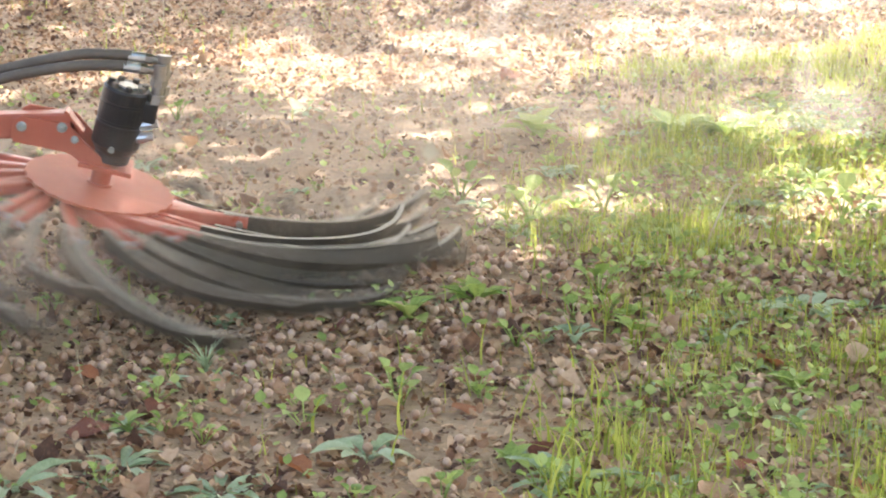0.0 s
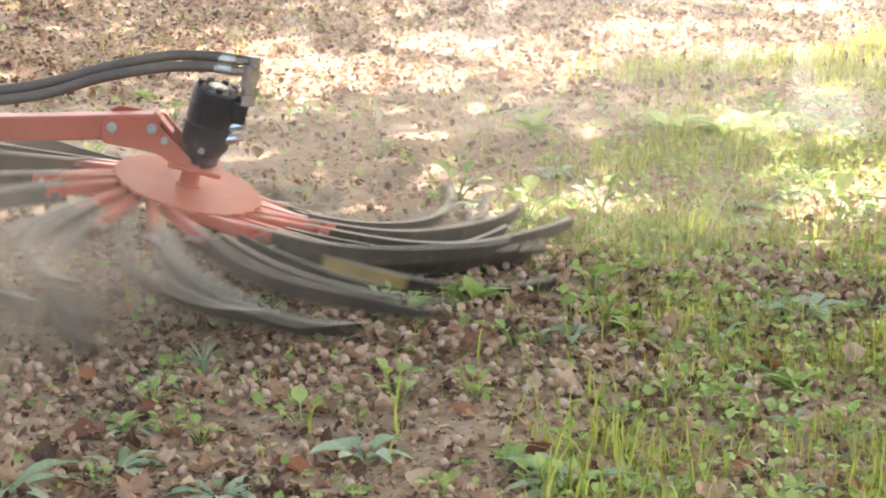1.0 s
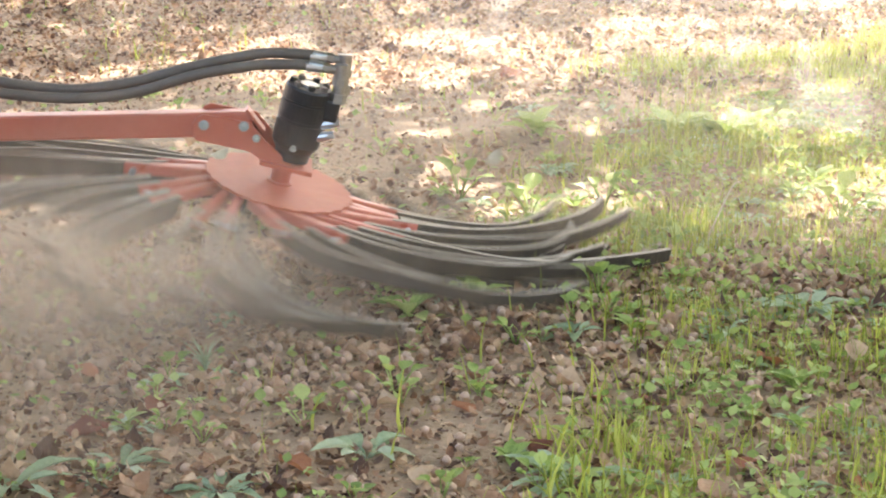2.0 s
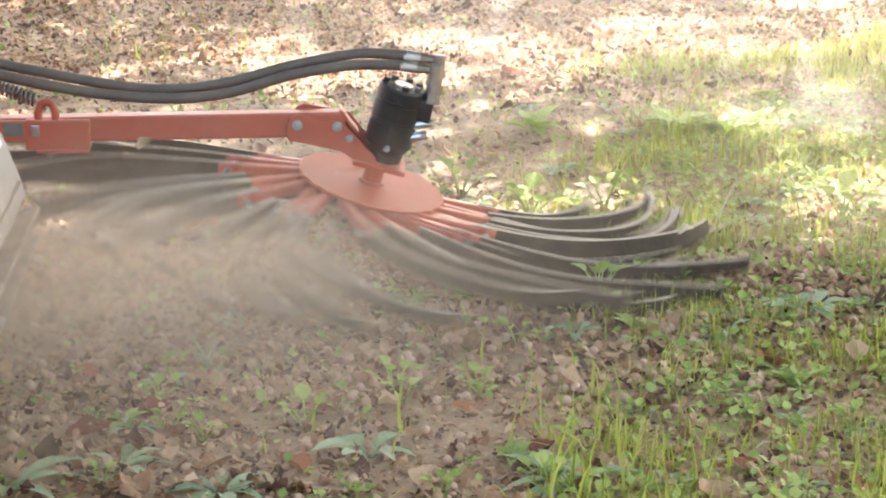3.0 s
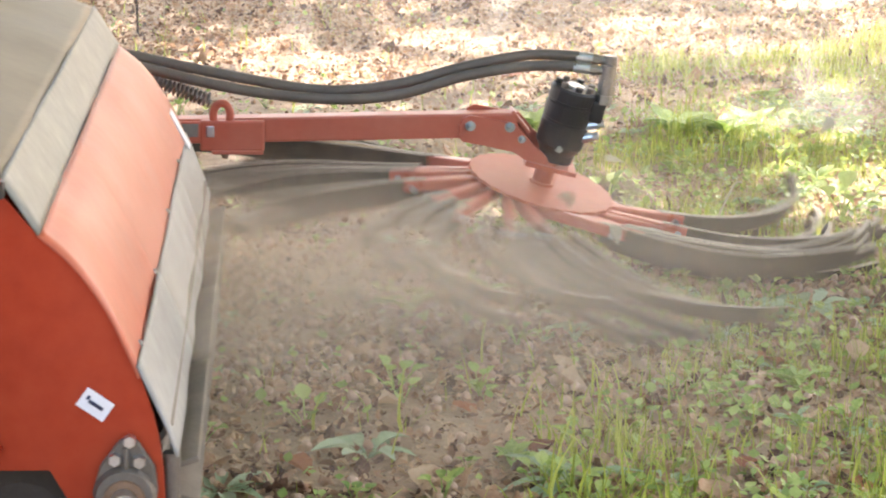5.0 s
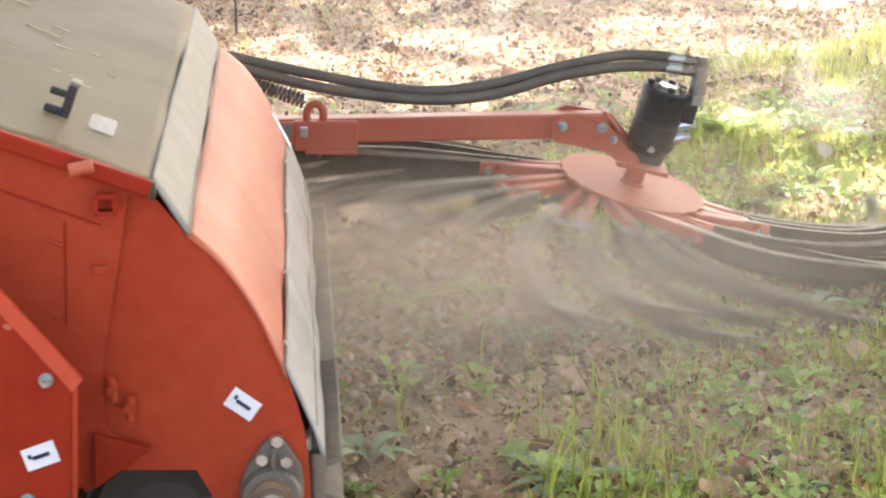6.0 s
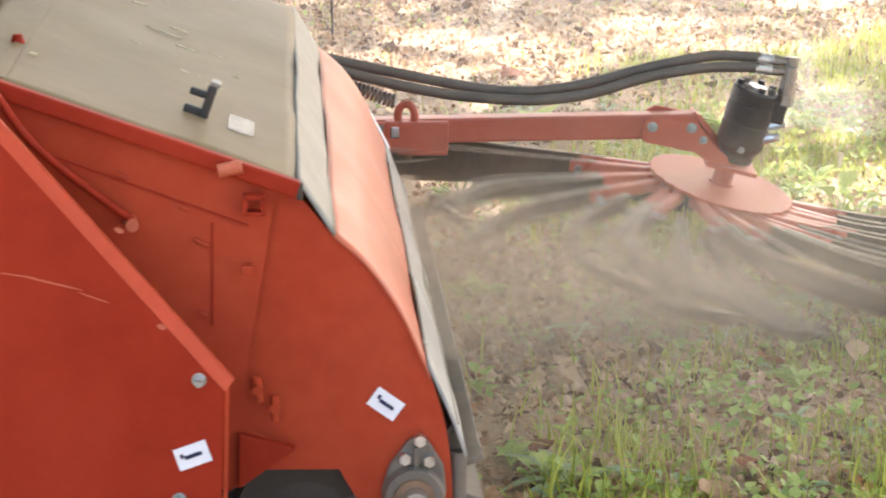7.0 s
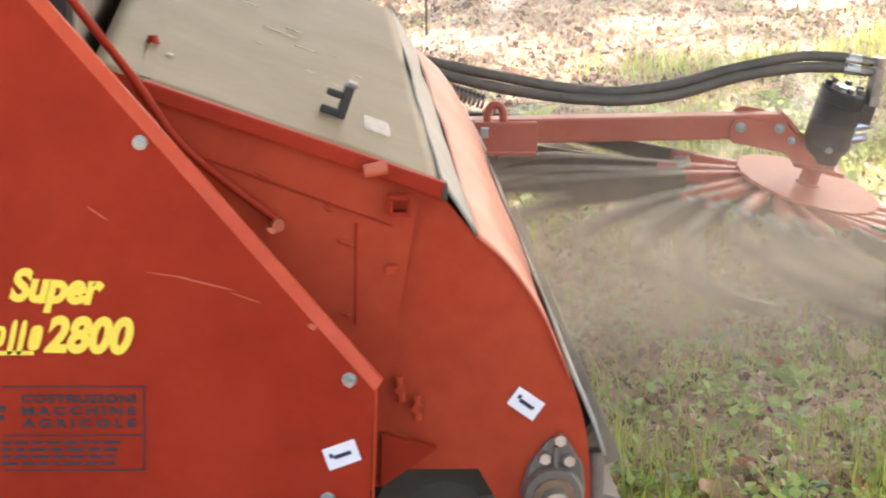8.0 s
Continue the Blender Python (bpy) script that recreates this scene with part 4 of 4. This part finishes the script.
    h = RS.uniform(0.016, 0.058, n) * np.interp(p[:, 1], [3.5, 4.0, 4.5], [1.15, 1.1, 1.0]) * np.clip(0.6 + np.array([patchy(x, y, 1.7, 2) for x, y, _ in p]), 0.5, 1.5)
    scatter("grass", blades, p, RS.uniform(0, 6.28, n), RS.normal(0, 0.3, n), h, GRASS, "fresh green grass blades in loose tufts", "grass")
    p = field(900, lambda x, y: 0.4 + 0.4 * greenness(x, y), 27)
    n = len(p)
    p[:, 2] += 0.004
    scatter("straw", [grass_shape(1.0, 0.4, 0.012, 3)], p, RS.uniform(0, 6.28, n), RS.choice([-1.35, 1.35], n), RS.uniform(0.03, 0.11, n), STRAW, "dry pale stalks and twigs on the soil", "straw")
    # clover-like small leaves
    small = [leaf_shape([0.06, 0.34, 0.46, 0.42, 0.22, 0.02], 0.2, -0.2, 0.0, 2, s) for s in range(3)]
    p = field(4200, lambda x, y: min(1, (0.25 + greenness(x, y)) * np.clip(patchy(x, y, 2.0, 5), 0, 1) * np.clip(patchy(x, y, 12.0, 15) * 1.7 - 0.2, 0.05, 1)) * (1 if y < 6.9 else 0.3), 25)
    n = len(p)
    p[:, 2] += RS.uniform(0.004, 0.03, n)
    scatter("small_weeds", small, p, RS.uniform(0, 6.28, n), RS.uniform(-0.3, 0.9, n), RS.uniform(0.009, 0.022, n), WEED_BITS, "low clover and chickweed leaves", "weeds")


ground_cover()

# ---------------------------------------------------------------- single weeds
PROTOS = {}


def weed(kind, x, y, size, turn):
    """A weed built once for each kind and variant, then copied."""
    rng = random.Random(kind)
    if kind not in PROTOS:
        p = new("weed")
        spec = {
            "round": (6, [0.05, .32, .46, .47, .34, .05], 0.95, 0.75, WEED, 0.6, "bright green seedling with rounded leaves"),
            "dock": (9, [0.05, .18, .27, .30, .24, .12, .02], 0.8, 1.0, WEED, 0.2, "leafy green dock weed growing from the soil"),
            "sage": (11, [0.03, .07, .11, .125, .10, .06, .01], 0.42, 1.0, SAGE, 0.12, "grey-green rosette weed with long narrow leaves"),
            "flat": (9, [0.04, .17, .26, .27, .2, .03], 0.5, 0.8, SAGE, 0.25, "low grey-green rosette with oval leaves"),
        }[kind.split()[0]]
        count, widths, rise, length, mat, stalk, label = spec
        tagged(p, label, "weed", "orchard weeds")
        for i in range(count):
            v, f = leaf_shape(widths, rng.uniform(0.2, 0.7), rng.uniform(0.25, 0.75), 0.02, 4, i)
            bm = bmesh.new()
            vs = [bm.verts.new(q) for q in v]
            for q in f:
                bm.faces.new([vs[k] for k in q])
            up = rise * rng.uniform(0.6, 1.3)
            m = Matrix.Rotation(2.4 * i + rng.uniform(-.3, .3), 4, "Z") @ Matrix.Translation((0, stalk * math.cos(up), stalk * math.sin(up) * 1.1)) @ Matrix.Rotation(up, 4, "X") @ Matrix.Scale(length * rng.uniform(0.65, 1.05) * (1 - stalk * .8), 4)
            bmesh.ops.transform(bm, matrix=m, verts=bm.verts)
            if stalk:
                e = Matrix.Rotation(0, 4, "Z") @ m.translation
                add_tube(bm, [(0, 0, -0.02), tuple(Vector(e) * 0.55 + Vector((0, 0, 0.03))), tuple(e)], 0.018, 5)
            part("leaf", bm, mat, p, smooth=True)
        PROTOS[kind] = p
        ob = p
    else:
        ob = None
    m = pose(x, y, ground_height(x, y) - 0.002, 0, 0, turn) @ Matrix.Scale(size, 4)
    if ob:
        ob.matrix_basis = m
        return ob
    c = copy_thing(PROTOS[kind], m)
    c.matrix_basis = m
    return c


def build_weeds():
    known = [
        ("dock a", 0.232, 4.503, 0.085, 20), ("dock b", 0.364, 4.606, 0.075, 80), ("dock c", 0.998, 6.374, 0.11, 10), ("dock a", 1.10, 6.40, 0.09, 120),
        ("dock b", 0.640, 6.366, 0.10, 200), ("round a", 0.036, 3.871, 0.075, 0), ("round b", -0.122, 3.784, 0.055, 50), ("sage a", -0.09, 3.525, 0.115, 30),
        ("sage b", -0.395, 3.529, 0.135, 90), ("sage c", 0.412, 3.556, 0.125, 10), ("sage a", -0.24, 3.645, 0.095, 160), ("round c", 0.602, 4.671, 0.085, 0),
        ("flat a", 0.521, 4.383, 0.075, 60), ("round a", 0.400, 5.600, 0.11, 45), ("round b", 0.540, 5.394, 0.11, 10), ("round c", 0.713, 5.483, 0.10, 70),
        ("dock c", 1.138, 6.339, 0.10, 80), ("round a", 0.187, 4.061, 0.075, 140), ("flat b", 0.129, 3.695, 0.10, 20), ("dock a", 0.861, 4.057, 0.07, 10),
        ("round b", 1.222, 5.373, 0.12, 0), ("flat a", 0.979, 4.543, 0.11, 75), ("dock b", 1.218, 6.459, 0.09, 10), ("flat c", -0.20, 4.10, 0.06, 0),
    ]
    for k in known:
        weed(*k)
    r = random.Random(9)
    kinds = ["round a", "round b", "round c", "round d", "round e", "flat a", "flat b", "dock a", "sage b"]
    n = 0
    while n < 270:
        x, y = r.uniform(-0.9, 2.0), r.uniform(3.4, 6.9)
        if abs(x - 0.06 * y) > 0.19 * y or r.random() > (0.30 if y < 4.7 else 0.12) + greenness(x, y):
            continue
        if y > 5.6 and r.random() < 0.3:
            continue
        k = r.choice(kinds)
        weed(k, x, y, r.uniform(0.026, 0.062) * (1.1 if y > 5 else 1), r.uniform(0, 360))
        n += 1
    # blue-green grass tuft
    tuft = new("grass_tuft")
    tuft.location = (-0.13, 4.201, ground_height(-0.13, 4.201))
    tagged(tuft, "bluish-green tuft of fine grass on bare soil", "grass tuft")
    for i in range(34):
        v, f = grass_shape(1.0, r.uniform(0.3, 1.1), 0.045, i)
        bm = bmesh.new()
        vs = [bm.verts.new(q) for q in v]
        for q in f:
            bm.faces.new([vs[k] for k in q])
        bmesh.ops.transform(bm, matrix=Matrix.Rotation(r.uniform(0, 6.28), 4, "Z") @ Matrix.Rotation(r.uniform(-.2, .3), 4, "X") @ Matrix.Scale(r.uniform(0.04, 0.075), 4), verts=bm.verts)
        part("blade", bm, SAGE, tuft, smooth=True)
    # a bent dry stalk and larger russet leaves
    bm = bmesh.new()
    add_tube(bm, spline([(0.885, 5.13, 0.01), (0.92, 5.17, 0.07), (0.95, 5.2, 0.115), (0.965, 5.2, 0.12)], 4), 0.0022, 6)
    tagged(part("dry_stalk", bm, STRAW, smooth=True), "bent pale dry stalk standing in the grass", "stalk")
    spots = [(-0.305, 3.845, .075), (0.861, 3.524, .06), (0.40, 3.70, .05), (0.60, 3.95, .05), (0.85, 4.20, .07), (0.66, 7.254, .08), (0.10, 4.45, .045), (-0.20, 3.95, .05), (0.02, 3.62, .06), (0.30, 3.95, .055), (0.52, 4.0, .04), (-0.02, 4.12, .05), (0.70, 3.62, .05), (-0.33, 4.15, .05)]
    for i, (x, y, s) in enumerate(spots):
        v, f = leaf_shape([0.03, .28, .42, .46, .40, .24, .02], r.uniform(-.4, .7), r.uniform(-.3, .4), 0.05, 4, i + 60)
        bm = bmesh.new()
        vs = [bm.verts.new((a, b - 0.5, c)) for a, b, c in v]
        for q in f:
            bm.faces.new([vs[k] for k in q])
        ob = part("fallen_leaf", bm, RUSSET, smooth=True)
        ob.matrix_basis = pose(x, y, ground_height(x, y) + 0.012, r.uniform(-15, 25), r.uniform(-15, 15), r.uniform(0, 360)) @ Matrix.Scale(s, 4)
        tagged(ob, "curled russet dead leaf on the soil", "leaf", "fallen leaves")


build_weeds()


# ---------------------------------------------------------------- dust raised by the sweeper
def dust_material(name, least, most, tone):
    m = bpy.data.materials.new(name)
    m.use_nodes = True
    n, l = m.node_tree.nodes, m.node_tree.links
    n.remove(n["Principled BSDF"])
    tc = n.new("ShaderNodeTexCoord")
    oi = n.new("ShaderNodeObjectInfo")
    length = n.new("ShaderNodeVectorMath")
    length.operation = "LENGTH"
    l.new(tc.outputs["Object"], length.inputs[0])
    fade = n.new("ShaderNodeMapRange")
    fade.interpolation_type = "SMOOTHSTEP"
    l.new(length.outputs["Value"], fade.inputs["Value"])
    fade.inputs["From Min"].default_value, fade.inputs["From Max"].default_value = 0.05, 1.0
    fade.inputs["To Min"].default_value, fade.inputs["To Max"].default_value = 1.0, 0.0
    nz = n.new("ShaderNodeTexNoise")
    nz.noise_dimensions = "4D"
    nz.inputs["Scale"].default_value, nz.inputs["Detail"].default_value = 1.3, 2.0
    l.new(tc.outputs["Object"], nz.inputs["Vector"])
    seed = n.new("ShaderNodeMath")
    seed.operation = "MULTIPLY"
    l.new(oi.outputs["Random"], seed.inputs[0])
    seed.inputs[1].default_value = 40.0
    l.new(seed.outputs[0], nz.inputs["W"])
    thick = n.new("ShaderNodeMapRange")
    l.new(nz.outputs["Fac"], thick.inputs["Value"])
    thick.inputs["From Min"].default_value, thick.inputs["From Max"].default_value = 0.34, 0.68
    thick.inputs["To Min"].default_value, thick.inputs["To Max"].default_value = least, most
    al = n.new("ShaderNodeMath")
    al.operation = "MULTIPLY"
    l.new(fade.outputs["Result"], al.inputs[0])
    l.new(thick.outputs["Result"], al.inputs[1])
    tr = n.new("ShaderNodeBsdfTransparent")
    di = n.new("ShaderNodeBsdfDiffuse")
    tl = n.new("ShaderNodeBsdfTranslucent")
    for b in (di, tl):
        b.inputs["Color"].default_value = (*tone, 1)
    half = n.new("ShaderNodeMixShader")
    half.inputs[0].default_value = 0.6
    l.new(di.outputs[0], half.inputs[1])
    l.new(tl.outputs[0], half.inputs[2])
    mix = n.new("ShaderNodeMixShader")
    l.new(al.outputs[0], mix.inputs[0])
    l.new(tr.outputs[0], mix.inputs[1])
    l.new(half.outputs[0], mix.inputs[2])
    l.new(mix.outputs[0], n["Material Output"].inputs["Surface"])
    return m


DUST = dust_material("airborne_dust", 0.22, 0.48, (0.70, 0.57, 0.42))
THIN_DUST = dust_material("thin_dust", 0.20, 0.36, (0.82, 0.71, 0.57))
# nearly white tone: the sunlit bloom of the background is put into the colour
HAZE = dust_material("sunlit_haze", 0.18, 0.30, (0.92, 0.89, 0.85))


def build_dust():
    """Thin billowing shells of dust round the sweeper, in rigid puffs."""
    cloud = new("dust_cloud")
    tagged(cloud, "pale brown dust whirled up by the sweeper", "dust")
    def shell(seed):
        bm = bmesh.new()
        k = 22
        g = []
        for i in range(k + 1):
            row = []
            for j in range(k + 1):
                u, w = 2 * i / k - 1, 2 * j / k - 1
                bulge = 0.16 * (1 - 0.5 * (u * u + w * w)) + 0.05 * noise.noise(Vector((u * 1.8 + seed, w * 1.8, seed)))
                row.append(bm.verts.new((u, -bulge, w)))
            g.append(row)
        for i in range(k):
            for j in range(k):
                if (2 * (i + 0.5) / k - 1) ** 2 + (2 * (j + 0.5) / k - 1) ** 2 < 1.05:
                    bm.faces.new((g[i][j], g[i + 1][j], g[i + 1][j + 1], g[i][j + 1]))
        bmesh.ops.delete(bm, geom=[v for v in bm.verts if not v.link_faces], context="VERTS")
        return bm
    dense = [part("dust_puff", shell(i * 3.7), DUST, cloud, smooth=True) for i in range(3)]
    thin = [part("dust_puff", shell(20 + i * 3.7), THIN_DUST, cloud, smooth=True) for i in range(3)]
    places = [  # x, y, half width, half height, thin
        (-1.08, 4.10, 0.75, 0.20, 0), (-0.82, 4.30, 0.70, 0.19, 0), (-0.65, 4.42, 0.60, 0.15, 0),
        (-0.55, 4.20, 1.00, 0.27, 1), (0.75, 4.95, 1.05, 0.28, 1), (-2.45, 4.60, 0.75, 0.40, 1), (-0.60, 5.50, 1.00, 0.15, 1),
    ]
    puffs = []
    used = [0, 0]
    for i, (x, y, a, b, kind) in enumerate(places):
        pool = (dense, thin)[kind]
        k = used[kind]
        used[kind] += 1
        ob = pool[k] if k < 3 else again(pool[k % 3], Matrix())
        ob.scale = (a, 0.8, b)
        puffs.append((ob, x, y, b * 0.85, i))
    haze = new("drifting_haze")
    tagged(haze, "thin drifting dust and a whitened bloom veil over the orchard floor", "dust")
    veils = []
    for i, (a, b, rows) in enumerate([  # half width, half height, rows of (t, x, y)
        (1.2, 0.36, ((0.0, -1.7, 3.60), (3.4, -0.35, 3.60), (8.0, 0.3, 3.60))),
        # wide background veil, added to brighten and flatten what lies behind
        (2.0, 0.90, ((0.0, 1.2, 6.40), (8.0, 1.0, 6.40))),
    ]):
        ob = again(thin[0], Matrix(), haze) if not i else part("dust_puff", shell(40 + i * 2.3), HAZE, haze, smooth=True)
        ob.scale = (a, 0.5, b)
        veils.append((ob, b * 0.5, rows))
    return cloud, puffs, veils


cloud, puffs, veils = build_dust()


# ---------------------------------------------------------------- leaves whirled up by the straps
def build_whirled():
    out = []
    for i in range(4):
        v, f = leaf_shape([0.03, .28, .42, .46, .40, .24, .02], 0.5 - 0.1 * i, 0.3, 0.05, 4, i + 160)
        bm = bmesh.new()
        vs = [bm.verts.new((a, b - 0.5, c)) for a, b, c in v]
        for q in f:
            bm.faces.new([vs[k] for k in q])
        bmesh.ops.scale(bm, vec=(0.038, 0.038, 0.038), verts=bm.verts)
        ob = part("whirled_leaf", bm, STRAW, smooth=True)
        tagged(ob, "dry leaf flung through the air by the sweeper", "leaf", "whirled leaves")
        out.append(ob)
    return out


whirled = build_whirled()


# ---------------------------------------------------------------- what moves
TRAVEL = [(0.0, 0.0), (0.5, 0.0893), (1.0, 0.1791), (1.5, 0.2664), (2.25, 0.400), (3.0, 0.5332), (3.5, 0.6168), (4.0, 0.7074), (4.5, 0.7867), (5.25, 0.920), (6.0, 1.0535), (6.5, 1.139), (7.0, 1.2314), (7.5, 1.3173), (8.0, 1.4067)]
SPIN = 305.0


def swing(root, t):
    """An arm's pose on the disc: it trails where its strap drags over the soil, and droops where it hangs free."""
    a = (root - SPIN * t + 180.0) % 360.0 - 180.0
    rake = float(np.interp(a, [-180, -160, -140, -120, -105, -90, -60, -30, 0, 30, 90, 150, 180], [22, 30, 31, 38, 60, 68, 50, 28, 10, 3, 2, 10, 22]))
    low = math.cos(radians(a + rake + 20 + 29))
    lag = (root * ARMS / 360.0) % 1.0
    rake += 7.0 * math.sin(root * 2.7) + 16.0 * lag
    pitch = -6.0 + 9.5 * low + 3.0 * math.sin(root * 4.1 + 1.0) - 5.0 * lag
    pitch += float(np.interp(a, [-10, 40, 90, 140], [0, -15, -13, 0]))
    return Matrix.Rotation(radians(root), 4, "Z") @ Matrix.Translation((0.112, 0.0, -0.009)) @ Matrix.Rotation(radians(rake), 4, "Z") @ Matrix.Rotation(radians(-pitch), 4, "Y")


def motions():
    walk(harvester, [(t, pose(s, 0, 0)) for t, s in TRAVEL])
    walk(cloud, [(t, pose(s, 0, 0)) for t, s in TRAVEL])
    for ob, x, y, z, i in puffs:
        walk(ob, [(t, pose(x - 0.05 + 0.10 * math.sin(t * 0.8 + i) - 0.28 * max(0.0, 1 - t / 2.4), y, z + 0.03 * math.sin(t * 1.1 + 2 * i), 0, 2.5 * math.sin(t * 0.9 + i * 1.7), 6 * math.sin(t * 0.6 + i))) for t in (0.0, 0.8, 1.6, 2.4, 3.2, 4.0, 5.0, 6.0, 7.0, 8.0)])
    for ob, z, rows in veils:
        walk(ob, [(t, pose(x, y, z)) for t, x, y in rows])
    for i, ob in SWINGING:
        walk(ob, [(k * 0.1, swing(i * 360.0 / ARMS, k * 0.1)) for k in range(81)])
    for i, ob in enumerate(whirled):
        rows = []
        for k in range(41):
            t = k * 0.2
            u = (t * 0.9 + i * 0.37) % 2.0
            u = u if u < 1 else 2 - u
            a = radians(40 - 55 * i + 70 * math.sin(t * 0.8 + i))
            r = 0.42 + 0.32 * u
            x = HUB.x + float(np.interp(t, [q[0] for q in TRAVEL], [q[1] for q in TRAVEL])) + math.cos(a) * r
            rows.append((t, pose(x, HUB.y + 0.1 + math.sin(a) * r * 0.7, 0.07 + 0.22 * math.sin(math.pi * u), 50 * t + 40 * i, 35 * math.sin(t * 2 + i), 60 * t)))
        walk(ob, rows)
    walk(rotor, [(i * 0.1, Matrix.Translation(HUB) @ TILT @ Matrix.Rotation(radians(-SPIN * i * 0.1), 4, "Z")) for i in range(81)])


motions()
